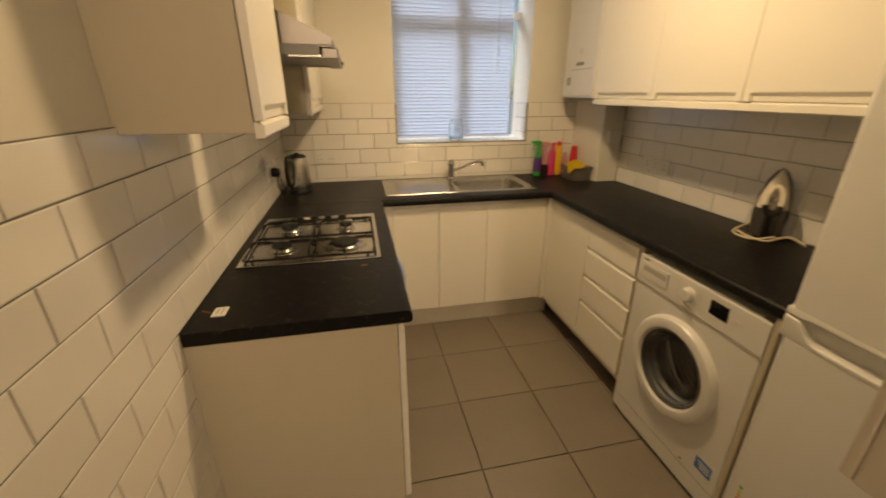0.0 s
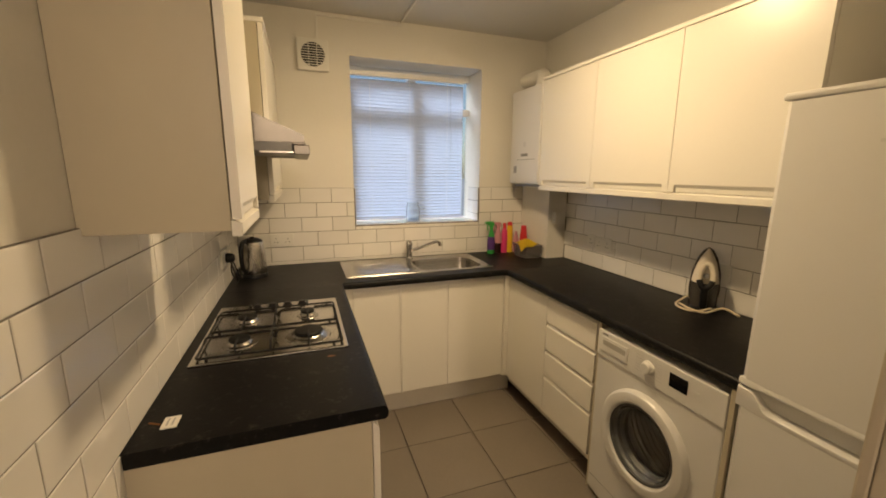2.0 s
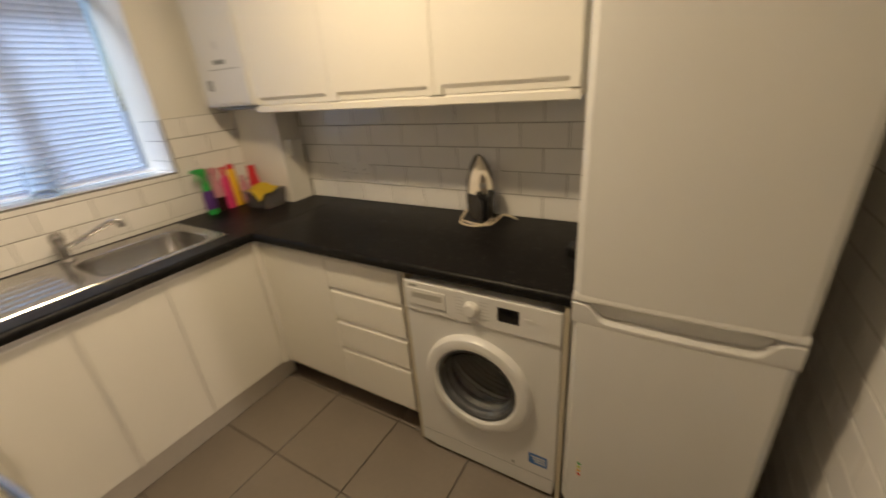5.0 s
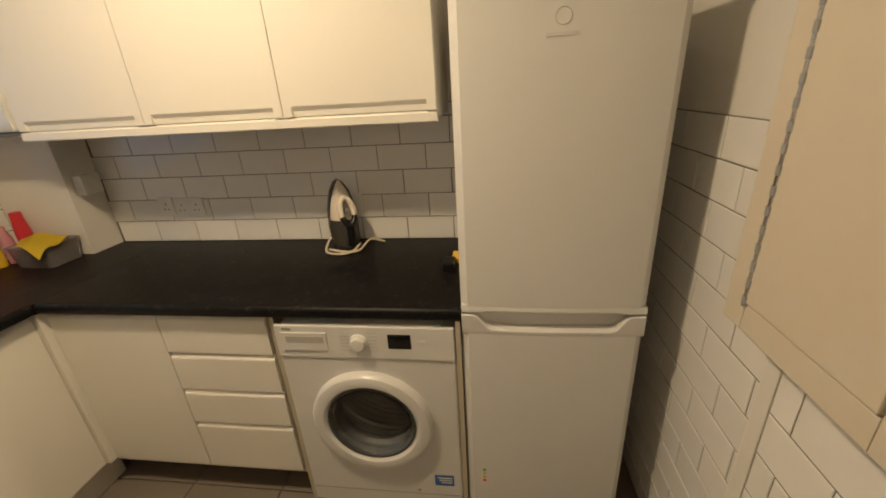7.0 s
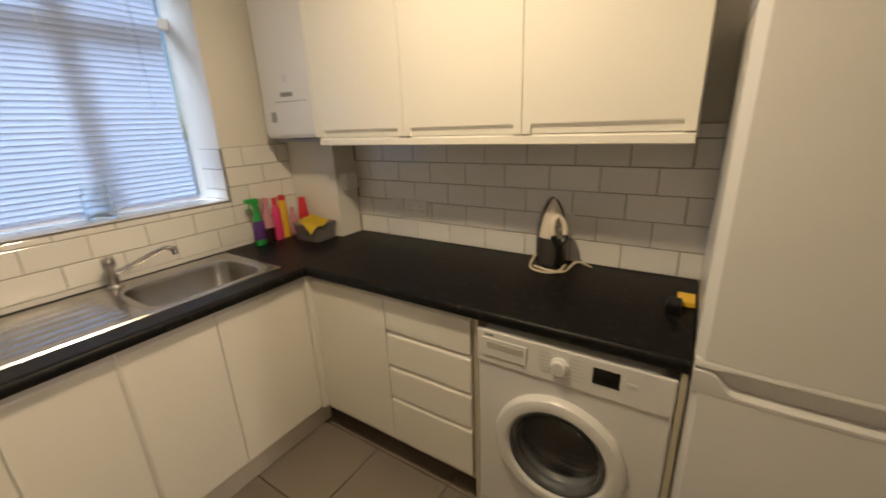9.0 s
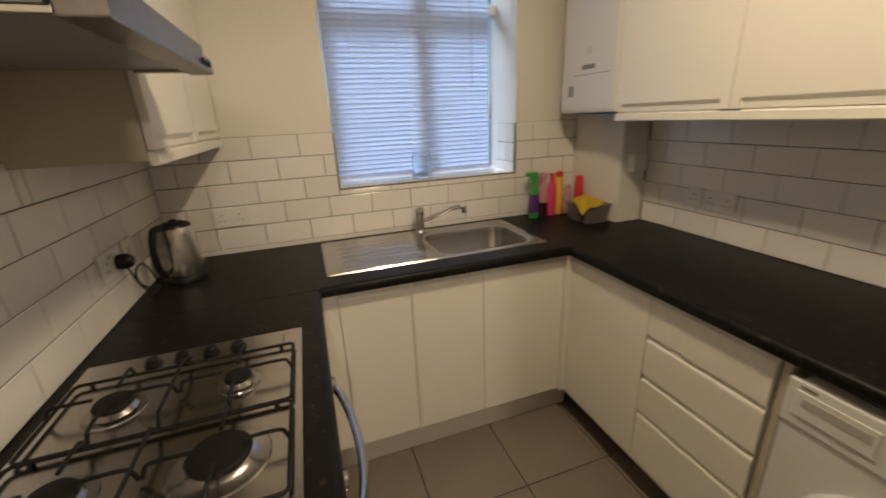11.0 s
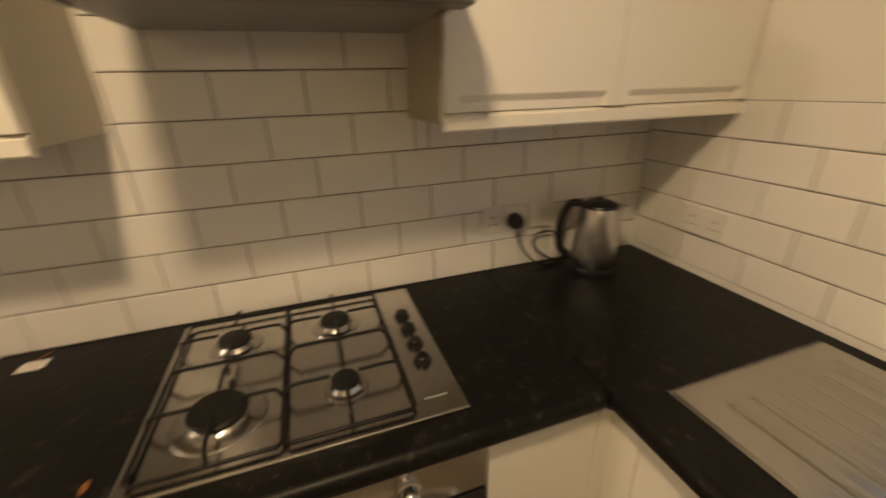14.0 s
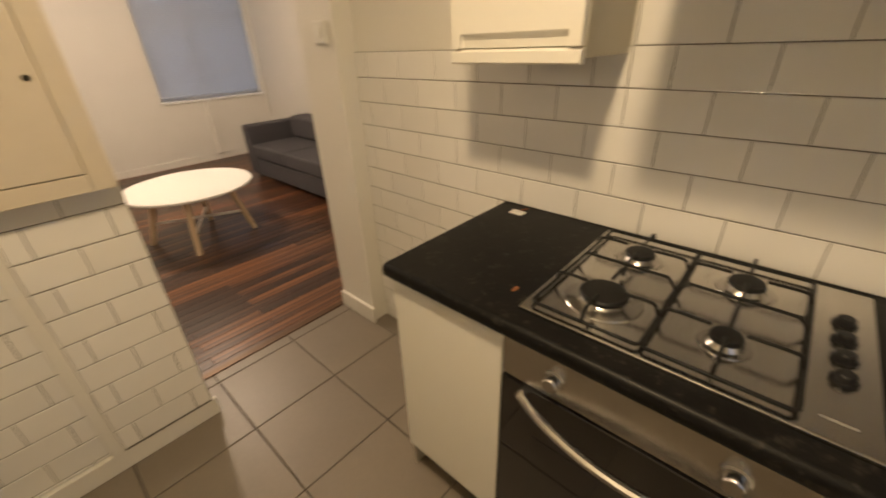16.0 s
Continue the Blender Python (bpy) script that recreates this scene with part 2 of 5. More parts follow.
def prism(bm, outline, axis, a, b):
    """A closed outline of 2D points pushed from a to b along an axis: y (points x, z) or x (points y, z) or z (points x, y)."""
    put = {"y": lambda p, s: (p[0], s, p[1]), "x": lambda p, s: (s, p[0], p[1]), "z": lambda p, s: (p[0], p[1], s)}[axis]
    lo = [bm.verts.new(put(p, a)) for p in outline]
    hi = [bm.verts.new(put(p, b)) for p in outline]
    n = len(outline)
    for i in range(n):
        bm.faces.new((lo[i], lo[(i + 1) % n], hi[(i + 1) % n], hi[i]))
    bm.faces.new(lo)
    bm.faces.new(hi)
    bmesh.ops.recalc_face_normals(bm, faces=bm.faces)
    return bm


def B():
    return bmesh.new()


def finish(name, bm, material, smooth=False):
    me = bpy.data.meshes.new(name)
    bm.to_mesh(me)
    bm.free()
    me.materials.append(material)
    ob = new(name, me)
    if smooth:
        me.shade_smooth()
        me.set_sharp_from_angle(angle=radians(35))
    return ob


def attach(ob, parent):
    ob.parent = parent
    ob.matrix_parent_inverse = parent.matrix_world.inverted()
    return ob


def part(name, bm, material, parent, label="", smooth=False):
    ob = attach(finish(name, bm, material, smooth), parent)
    return tagged(ob, label)


def thing(name, at, label, category, group=""):
    ob = new(name)
    ob.empty_display_size = 0.05
    ob.matrix_world = Matrix.Translation(at)
    ob.location = at
    bpy.context.view_layer.update()
    return tagged(ob, label, category, group)


def solid(name, bm, material, label, category, kind="", smooth=False, group=""):
    return tagged(finish(name, bm, material, smooth), label, category, group, kind)


# ---- structure ----
W, YS, H = 2.27, -2.97, 2.53          # kitchen: hob wall at x = 0, window wall at y = 0
TH, TV, ZT = 0.203, 0.102, 0.91         # tile pitch and worktop height
WX0, WX1, WZ0, WZ1 = 0.765, 1.725, 1.155, 2.285

bm = B()
box(bm, -0.2, W + 0.2, -3.0, 0.3, -0.2, -0.008)
floor_k = solid("floor_kitchen", bm, FGROUT, "grey square ceramic tiled kitchen floor with dark joints", "floor", "structure")
bm = B()
box(bm, -2.2, 3.0, -8.0, -3.0, -0.2, -0.008)
floor_l = solid("floor_living_room", bm, WOOD, "dark walnut plank laminate floor of the living room", "floor", "structure")
bm = B()
box(bm, -0.25, 0.0, -2.68, 0.3, 0, H)
wall_w = solid("wall_west", bm, PAINT, "white painted wall tiled behind the hob", "wall", "structure")
bm = B()
box(bm, -0.25, 0.10, YS, -2.68, 0, H)
pier = solid("wall_pier", bm, PAINT, "white painted wall end beside the doorway", "wall", "structure")
bm = B()
box(bm, 0.0, WX0, 0, 0.3, 0, H)
box(bm, WX1, W, 0, 0.3, 0, H)
box(bm, WX0, WX1, 0, 0.3, 0, WZ0)
box(bm, WX0, WX1, 0, 0.3, WZ1, H)
wall_n = solid("wall_north", bm, PAINT, "white painted window wall with tiled lower part", "wall", "structure")
bm = B()
box(bm, W, W + 0.25, YS, 0.3, 0, H)
wall_e = solid("wall_east", bm, PAINT, "white painted wall tiled above the worktop", "wall", "structure")
bm = B()
box(bm, 2.11, W, -0.38, 0, 0, 1.452)
boxing = solid("wall_boxing", bm, PAINT, "white painted pipe boxing in the corner", "wall", "structure")
bm = B()
box(bm, 1.31, W, YS, -2.74, 0, H)
box(bm, 0.985, 1.31, YS, -2.71, 0, H)
wall_s = solid("wall_south", bm, PAINT, "white painted partition with tiled lower part", "wall", "structure")
bm = B()
box(bm, -0.25, W + 0.25, YS, 0.3, H, H + 0.15)
solid("ceiling_kitchen", bm, CEIL, "plain white painted kitchen ceiling", "ceiling", "structure")
bm = B()
box(bm, 0.10, 0.985, YS, YS + 0.16, 2.08, H)
solid("wall_lintel", bm, PAINT, "white painted wall above the doorway", "wall", "structure")
# living room shell
LX0, LX1, LY = -1.86, 2.6, -7.6
bm = B()
box(bm, LX0 - 0.2, LX0, LY - 0.25, YS + 0.0, 0, 2.53)
solid("wall_living_west", bm, PAINT, "plain white painted living room wall", "wall", "structure")
bm = B()
box(bm, LX1, LX1 + 0.2, LY - 0.25, YS - 0.12, 0, 2.53)
solid("wall_living_east", bm, PAINT, "plain white painted living room wall", "wall", "structure")
bm = B()
box(bm, LX0, -0.25, YS, YS + 0.12, 0, 2.53)
box(bm, W + 0.25, LX1 + 0.2, YS - 0.12, YS, 0, 2.53)
solid("wall_living_north", bm, PAINT, "plain white painted wall", "wall", "structure")
bm = B()
LWX0, LWX1, LWZ0, LWZ1 = -1.80, -0.42, 0.85, 2.25
box(bm, LX0, LWX0, LY - 0.25, LY, 0, 2.53)
box(bm, LWX1, LX1, LY - 0.25, LY, 0, 2.53)
box(bm, LWX0, LWX1, LY - 0.25, LY, 0, LWZ0)
box(bm, LWX0, LWX1, LY - 0.25, LY, LWZ1, 2.53)
solid("wall_living_south", bm, PAINT, "white painted living room wall with window", "wall", "structure")
bm = B()
box(bm, LX0 - 0.2, LX1 + 0.2, LY - 0.25, YS, 2.53, 2.68)
solid("ceiling_living_room", bm, CEIL, "plain white painted living room ceiling", "ceiling", "structure")
bm = B()
box(bm, LX0, LX1, LY, LY + 0.016, 0, 0.09, 0.003)
solid("baseboard_living_south", bm, PAINT, "white painted wooden baseboard", "baseboard", "structure")
bm = B()
box(bm, LX0, LX0 + 0.016, LY + 0.016, YS, 0, 0.09, 0.003)
solid("baseboard_living_west", bm, PAINT, "white painted wooden baseboard", "baseboard", "structure")
bm = B()
box(bm, 0.10, 0.118, YS, -2.66, 0, 0.10, 0.004)
solid("baseboard_pier", bm, PAINT, "white painted wooden baseboard at the doorway", "baseboard", "structure")
bm = B()
box(bm, 0.97, 1.62, -2.728, -2.706, 0, 0.085, 0.004)
solid("baseboard_partition", bm, PAINT, "white painted wooden baseboard under the tiles", "baseboard", "structure")
bm = B()
box(bm, 0.10, 0.985, YS - 0.035, YS + 0.005, -0.004, 0.006, 0.002)
solid("threshold_strip", bm, mat("dark_bronze_strip", (0.10, 0.06, 0.035), 0.4, metal=0.6), "dark metal threshold strip between floors", "threshold", "structure")
# ground outside
bm = B()
box(bm, -300, 300, -300, 300, -3.2, -3.0)
solid("ground", bm, GRASS, "grey ground outside the window", "ground", "structure")


# ---- window ----
def window(name, x0, x1, z0, z1, y, out, mull, label):
    """out: +1 when the outside lies towards +y."""
    w = thing(name, ((x0 + x1) / 2, y, z0), label, "window")
    w["kind"] = "structure"
    f = 0.05

    def bar(nm, a, b, c, d, depth=0.06):
        part(nm, box(B(), a, b, y - 0.5 * depth, y + 0.5 * depth, c, d, 0.006), UPVC, w)

    bar("window_frame", x0, x0 + f, z0, z1)
    bar("window_frame", x1 - f, x1, z0, z1)
    bar("window_frame", x0 + f, x1 - f, z0, z0 + f)
    bar("window_frame", x0 + f, x1 - f, z1 - f, z1)
    bar("mullion", mull - 0.03, mull + 0.03, z0 + f, z1 - f, 0.07)
    zt = z0 + (z1 - z0) * 0.76
    bar("transom", x0 + f, mull - 0.03, zt - 0.025, zt + 0.025, 0.066)
    bar("transom", mull + 0.03, x1 - f, zt - 0.025, zt + 0.025, 0.066)
    for a, b in ((x0 + f, mull - 0.03), (mull + 0.03, x1 - f)):
        p = part("pane", box(B(), a - 0.01, b + 0.01, y - 0.004, y + 0.004, z0 + f - 0.01, z1 - f + 0.01), GLASS, w)
        p.visible_shadow = False
    return w


def blind(x0, x1, z0, z1, y, tilt, pitch, label):
    b = thing("venetian_blind", ((x0 + x1) / 2, y, z1), label, "blind")
    part("head_rail", box(B(), x0, x1, y - 0.02, y + 0.02, z1 - 0.035, z1, 0.004), UPVC, b)
    part("bottom_rail", box(B(), x0, x1, y - 0.014, y + 0.014, z0, z0 + 0.013, 0.003), SLAT, b)
    me = bpy.data.meshes.new("slat")
    k = B()
    rows = [(-0.0125, -0.0014), (-0.00625, 0.0005), (0.0, 0.0011), (0.00625, 0.0005), (0.0125, -0.0014)]
    vs = [[k.verts.new((s * (x1 - x0 - 0.01) / 2, a, h)) for s in (-1, 1)] for a, h in rows]
    for p, q in zip(vs, vs[1:]):
        k.faces.new((p[0], p[1], q[1], q[0]))
    k.to_mesh(me)
    k.free()
    me.materials.append(SLAT)
    z = z0 + 0.03
    rnd = random.Random(4)
    while z < z1 - 0.045:
        s = new("slat", me)
        s.matrix_world = Matrix.Translation(((x0 + x1) / 2, y, z)) @ Matrix.Rotation(radians(tilt + rnd.uniform(-0.12, 0.12)), 4, "X") @ Matrix.Rotation(radians(rnd.uniform(-0.02, 0.02)), 4, "Y")
        attach(s, b)
        z += pitch
    for cx in (x0 + 0.14, (x0 + x1) / 2, x1 - 0.14):
        part("ladder_cord", rod(B(), (cx, y - 0.014, z0), (cx, y - 0.014, z1 - 0.03), 0.0012, n=6), UPVC, b)
    part("tilt_wand", rod(B(), (x1 - 0.12, y - 0.03, z1 - 0.04), (x1 - 0.115, y - 0.028, z1 - 0.62), 0.004, n=8), GLASS, b)
    return b


window("window_1", WX0 - 0.035, WX1 + 0.050, WZ0 - 0.035, WZ1, 0.262, 1, 1.25, "white plastic framed kitchen window with two panes")
blind(WX0 + 0.012, WX1 - 0.075, WZ0 + 0.026, WZ1 - 0.045, 0.165, -60, 0.0235, "white slatted venetian blind lowered over the kitchen window")
window("window_2", LWX0, LWX1, LWZ0, LWZ1, LY - 0.17, -1, -1.0, "white plastic framed living room window")
blind(LWX0 + 0.02, LWX1 - 0.02, LWZ0 + 0.04, LWZ1 - 0.01, LY - 0.05, 84, 0.0235, "grey-white venetian blind closed over the living room window")
bm = B()
box(bm, LWX0 - 0.03, LWX1 - 0.0, LY - 0.11, LY + 0.03, LWZ0 - 0.025, LWZ0 + 0.005, 0.004)
solid("window_sill_living", bm, UPVC, "white painted living room window sill", "sill", "structure")
bm = B()
box(bm, -1.0, -0.93, LY, LY + 0.06, 0.09, LWZ0 - 0.03, 0.004)
solid("pipe_casing", bm, PAINT, "white painted pipe casing under the window", "trim", "structure")

# ---- cabinets ----
def upper_cabinet(y0, y1, z0, z1, xw, xf, doors, label, group, side=None):
    """Wall unit from the wall at xw to the front at xf, with its grip rail along the bottom."""
    s = 1 if xf > xw else -1
    c = thing("wall_cabinet", (xw, (y0 + y1) / 2, z0), label, "cabinet", group)
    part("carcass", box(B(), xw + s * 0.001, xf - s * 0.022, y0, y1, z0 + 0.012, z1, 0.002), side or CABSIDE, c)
    part("bottom_rail", prism(B(), [(xf - s * 0.0215, z0), (xf - s * 0.003, z0), (xf, z0 + 0.004), (xf, z0 + 0.028), (xf - s * 0.014, z0 + 0.034), (xf - s * 0.0215, z0 + 0.034)], "y", y0, y1), CAB, c)
    w = (y1 - y0) / doors
    for i in range(doors):
        a, b = y0 + i * w + 0.0015, y0 + (i + 1) * w - 0.0015
        bm = B()
        prism(bm, [(xf - s * 0.019, z0 + 0.037), (xf - s * 0.012, z0 + 0.037), (xf - s * 0.010, z0 + 0.055), (xf - s * 0.002, z0 + 0.066), (xf, z0 + 0.070), (xf, z1 - 0.003), (xf - s * 0.003, z1), (xf - s * 0.019, z1)], "y", a + 0.03, b - 0.03)
        for e, g in ((a, a + 0.03), (b - 0.03, b)):
            box(bm, xf - s * 0.019, xf, e, g, z0 + 0.037, z1, 0.0)
        part("door", bm, CAB, c)
    part("top_panel", box(B(), xw + s * 0.001, xf + s * 0.006, y0 - 0.002, y1, z1 + 0.0005, z1 + 0.019, 0.002), CAB, c)
    return c


upper_cabinet(-1.868, -1.505, 1.391, 2.16, 0, 0.295, 1, "white handleless wall cabinet with cream side, next to the cooker hood", "wall cabinets")
upper_cabinet(-0.835, -0.004, 1.39, 2.16, 0, 0.30, 2, "white handleless wall cabinet beside the window", "wall cabinets")
# CAB instead of the cream CABSIDE: paler colour makes up for the dark south side
UR = upper_cabinet(-2.012, -0.488, 1.42, 2.125, W, 1.945, 3, "row of white handleless wall cabinet doors above the worktop", "wall cabinets", CAB)


def base_front(c, axis, face, a, b, z0, z1, s, lip=True, name="door"):
    """A door or drawer front with a sloped grip along its top. axis y: spans y, faces x direction s. axis x: spans x, faces -y."""
    prof = [(0.019, z0), (0.002, z0), (0.0, z0 + 0.003), (0.0, z1 - 0.022), (0.002, z1 - 0.016), (0.013, z1 - 0.004), (0.014, z1), (0.019, z1)] if lip else [(0.019, z0), (0, z0), (0, z1), (0.019, z1)]
    pr = [(face - s * d, z) for d, z in prof]
    bm = B()
    prism(bm, pr, "y" if axis == "y" else "x", a + 0.0015, b - 0.0015)
    return part(name, bm, CAB, c)


def base_unit(name, x0, x1, y0, y1, label, top=0.868):
    c = thing(name, ((x0 + x1) / 2, (y0 + y1) / 2, 0), label, "cabinet", "base cabinets")
    part("carcass", box(B(), x0, x1, y0, y1, 0.15, top, 0.001), CABSIDE, c)
    return c


# hob side
c = base_unit("base_cabinet", 0.002, 0.565, -1.855, -1.477, "white base cabinet at the end of the hob worktop")
base_front(c, "y", 0.588, -1.853, -1.478, 0.15, 0.858, 1)
part("plinth", box(B(), 0.50, 0.516, -1.85, -1.477, 0, 0.148), PLINTH, c)
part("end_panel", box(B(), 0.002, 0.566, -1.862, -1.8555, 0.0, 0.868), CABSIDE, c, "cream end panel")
c = base_unit("corner_filler_cabinet", 0.002, 0.565, -0.867, -0.615, "white narrow base cabinet between oven and corner")
base_front(c, "y", 0.588, -0.866, -0.612, 0.15, 0.858, 1)
part("plinth", box(B(), 0.50, 0.516, -0.867, -0.55, 0, 0.148), PLINTH, c)
# window side
XD = [0.668, 0.955, 1.262, 1.660]
c = base_unit("sink_cabinet", 0.60, 1.66, -0.556, -0.012, "white base cabinet under the sink with three doors", 0.74)
part("front_rail", box(B(), 0.60, 1.66, -0.5555, -0.535, 0.742, 0.868), CABSIDE, c)
for a, b in zip(XD, XD[1:]):
    base_front(c, "x", -0.578, a, b, 0.15, 0.858, -1)
part("filler_strip", box(B(), 0.590, XD[0] - 0.002, -0.577, -0.5565, 0.15, 0.866, 0.001), CAB, c)
part("corner_post", box(B(), 0.5665, 0.5895, -0.6105, -0.557, 0.15, 0.866, 0.001), CAB, c)
part("corner_post", box(B(), 1.6615, 1.7095, -0.598, -0.5585, 0.15, 0.866, 0.001), CAB, c)
part("filler_strip", box(B(), XD[1] - 0.009, XD[1] - 0.002, -0.588, -0.5785, 0.15, 0.866, 0.001), CAB, c)
part("plinth", box(B(), 0.516, 1.75, -0.522, -0.506, 0, 0.148), PLINTH, c)
# washing machine side
c = base_unit("corner_cabinet", 1.71, 2.26, -1.035, -0.562, "white corner base cabinet with a plain door")
base_front(c, "y", 1.688, -1.034, -0.60, 0.15, 0.858, -1)
part("plinth", box(B(), 1.752, 1.768, -1.035, -0.522, 0.062, 0.148), PLINTH, c)
c = base_unit("drawer_cabinet", 1.71, 2.26, -1.448, -1.036, "white base cabinet with four handleless drawers")
for a, b in ((0.705, 0.858), (0.542, 0.700), (0.382, 0.537), (0.15, 0.377)):
    base_front(c, "y", 1.688, -1.434, -1.036, a, b, -1, name="drawer_front")
part("plinth", box(B(), 1.752, 1.768, -1.448, -1.035, 0.062, 0.148), PLINTH, c)
part("end_panel", box(B(), 1.686, 2.26, -1.466, -1.449, 0, 0.868, 0.001), CABSIDE, c)
bm = B()
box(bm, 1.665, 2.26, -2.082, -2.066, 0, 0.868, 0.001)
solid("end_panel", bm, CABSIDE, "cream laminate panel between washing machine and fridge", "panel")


# ---- worktops ----
def worktop(name, boxes, front, label):
    """boxes: slabs; front: rounded nosings as (axis, face, s, a, b)."""
    t = thing(name, ((boxes[0][0] + boxes[0][1]) / 2, (boxes[0][2] + boxes[0][3]) / 2, 0.87), label, "worktop")
    for x0, x1, y0, y1 in boxes:
        part("slab", box(B(), x0, x1, y0, y1, 0.87, ZT), WORKTOP, t)
    for axis, face, s, a, b in front:
        pr = [(face - s * 0.02, 0.87)] + [(face - s * (0.012 - 0.012 * math.cos(radians(q))), 0.882 + 0.012 * math.sin(radians(q))) for q in (-90, -60, -30, 0)] + [(face - s * (0.016 - 0.016 * math.cos(radians(q))), ZT - 0.016 + 0.016 * math.sin(radians(q))) for q in (0, 30, 60, 90)] + [(face - s * 0.02, ZT)]
        part("rounded_edge", prism(B(), pr, axis, a, b), WORKTOP, t, smooth=True)
    return t


worktop("worktop", [(0.001, 0.592, -1.864, -0.6135)], [("y", 0.612, 1, -1.864, -0.6135)], "black slate-look laminate worktop around the hob")
SX0, SX1, SY0, SY1 = 0.66, 1.60, -0.485, -0.075
worktop("worktop", [(0.001, SX0, -0.592, -0.001), (SX1, 2.109, -0.592, -0.001), (SX0, SX1, -0.592, SY0), (SX0, SX1, SY1, -0.001)], [("x", -0.612, -1, 0.613, 1.657)], "black slate-look laminate worktop around the sink")
worktop("worktop", [(1.678, W - 0.001, -2.083, -0.6135)], [("y", 1.658, -1, -2.083, -0.6135)], "black slate-look laminate worktop above the washing machine")
for x0, x1, y0, y1 in ((0.001, 0.612, -0.611, -0.592), (1.658, 2.109, -0.611, -0.592), (2.109, W - 0.001, -0.6115, -0.381)):
    bm = B()
    box(bm, x0, x1, y0, y1, 0.87, ZT)
    solid("worktop_joint_piece", bm, WORKTOP, "black laminate worktop corner piece", "worktop")


bm = B()
box(bm, 0.010, 2.109, -0.007, -0.0005, ZT, 0.932, 0.001)
solid("sealant_strip", bm, PLASTIC, "white sealant strip between tiles and worktop", "trim", "structure")


# ---- hob ----
def hob():
    x0, x1, y0, y1, z = 0.045, 0.55, -1.466, -0.886, ZT + 0.0005
    h = thing("gas_hob", ((x0 + x1) / 2, (y0 + y1) / 2, z), "brushed steel gas hob with four burners set in the worktop", "hob")
    part("plate", box(B(), x0, x1, y0, y1, z - 0.0005, z + 0.010, 0.0045, 3), STEEL, h)
    zp = z + 0.010
    ys = (y0 + 0.135, y0 + 0.365)
    spots = ((x0 + 0.135, ys[0], 0.036), (x1 - 0.135, ys[0], 0.052), (x0 + 0.135, ys[1], 0.036), (x1 - 0.135, ys[1], 0.028))
    for bx, by, r in spots:
        bu = part("burner", lathe(B(), [(r * 1.6, 0.0), (r * 1.55, 0.003), (r * 1.15, 0.004), (r * 1.0, 0.010), (r * 0.9, 0.0149)], (bx, by, zp), 28), SINKST, h, "polished burner ring", True)
        part("burner_cap", lathe(B(), [(r, 0.015), (r * 1.02, 0.020), (r * 0.93, 0.025), (r * 0.5, 0.0265), (0.0005, 0.0265)], (bx, by, zp), 28), IRONBLK, bu, "black enamel burner cap", True)
    for g0, g1, pair in ((y0 + 0.02, y0 + 0.248, (spots[0], spots[1])), (y0 + 0.252, y0 + 0.48, (spots[2], spots[3]))):
        zz = zp + 0.010
        bm = B()
        c0 = 0.008
        pts = [(x0 + 0.02 + c0, g0, zz), (x1 - 0.02 - c0, g0, zz), (x1 - 0.02, g0 + c0, zz), (x1 - 0.02, g1 - c0, zz), (x1 - 0.02 - c0, g1, zz), (x0 + 0.02 + c0, g1, zz), (x0 + 0.02, g1 - c0, zz), (x0 + 0.02, g0 + c0, zz), (x0 + 0.02 + c0, g0, zz)]
        tube(bm, pts, 0.0042, 8)
        gr = part("pan_support", bm, IRONBLK, h, "black wire pan support", True)
        zt = zp + 0.036
        gm = (g0 + g1) / 2
        for bx, by, r in pair:
            for d in ((0, -1), (0, 1), (1, 0), (-1, 0)):
                rin = r * 0.55 + 0.012
                if d[0]:
                    far = (x1 - 0.02 - bx) if d[0] > 0 else (bx - x0 - 0.02)
                    far = min(far, 0.115)
                else:
                    far = (by - g0) if d[1] < 0 else (g1 - by)
                e = lambda q, hh: (bx + d[0] * q, by + d[1] * q, hh)
                tube_pts = [e(far, zz), e(far - 0.006, zt - 0.01), e(far - 0.018, zt), e(rin, zt)]
                part("prong", tube(B(), curve(tube_pts, 4), 0.0038, 8), IRONBLK, gr, "", True)
        for fx in (x0 + 0.05, x1 - 0.05):
            for fy in (g0, g1):
                part("foot", rod(B(), (fx, fy, zp - 0.0005), (fx, fy, zz), 0.005, n=8), BLACK, gr)
        part("cross_bar", tube(B(), [(x0 + 0.245, g0, zz), (x0 + 0.245, g0 + 0.02, zt), (x0 + 0.245, g1 - 0.02, zt), (x0 + 0.245, g1, zz)], 0.0038, 8), IRONBLK, gr, "", True)
    for i in range(4):
        kx = x0 + 0.155 + i * 0.064
        part("knob", lathe(B(), [(0.020, 0.0), (0.020, 0.004), (0.016, 0.006), (0.0145, 0.015), (0.012, 0.017), (0.0004, 0.0175)], (kx, y1 - 0.048, zp), 20), BLACK, h, "black control knob", True)
    part("maker_mark", box(B(), x1 - 0.05, x1 - 0.044, y1 - 0.075, y1 - 0.03, zp, zp + 0.0006), MARK, h)
    return h


hob()


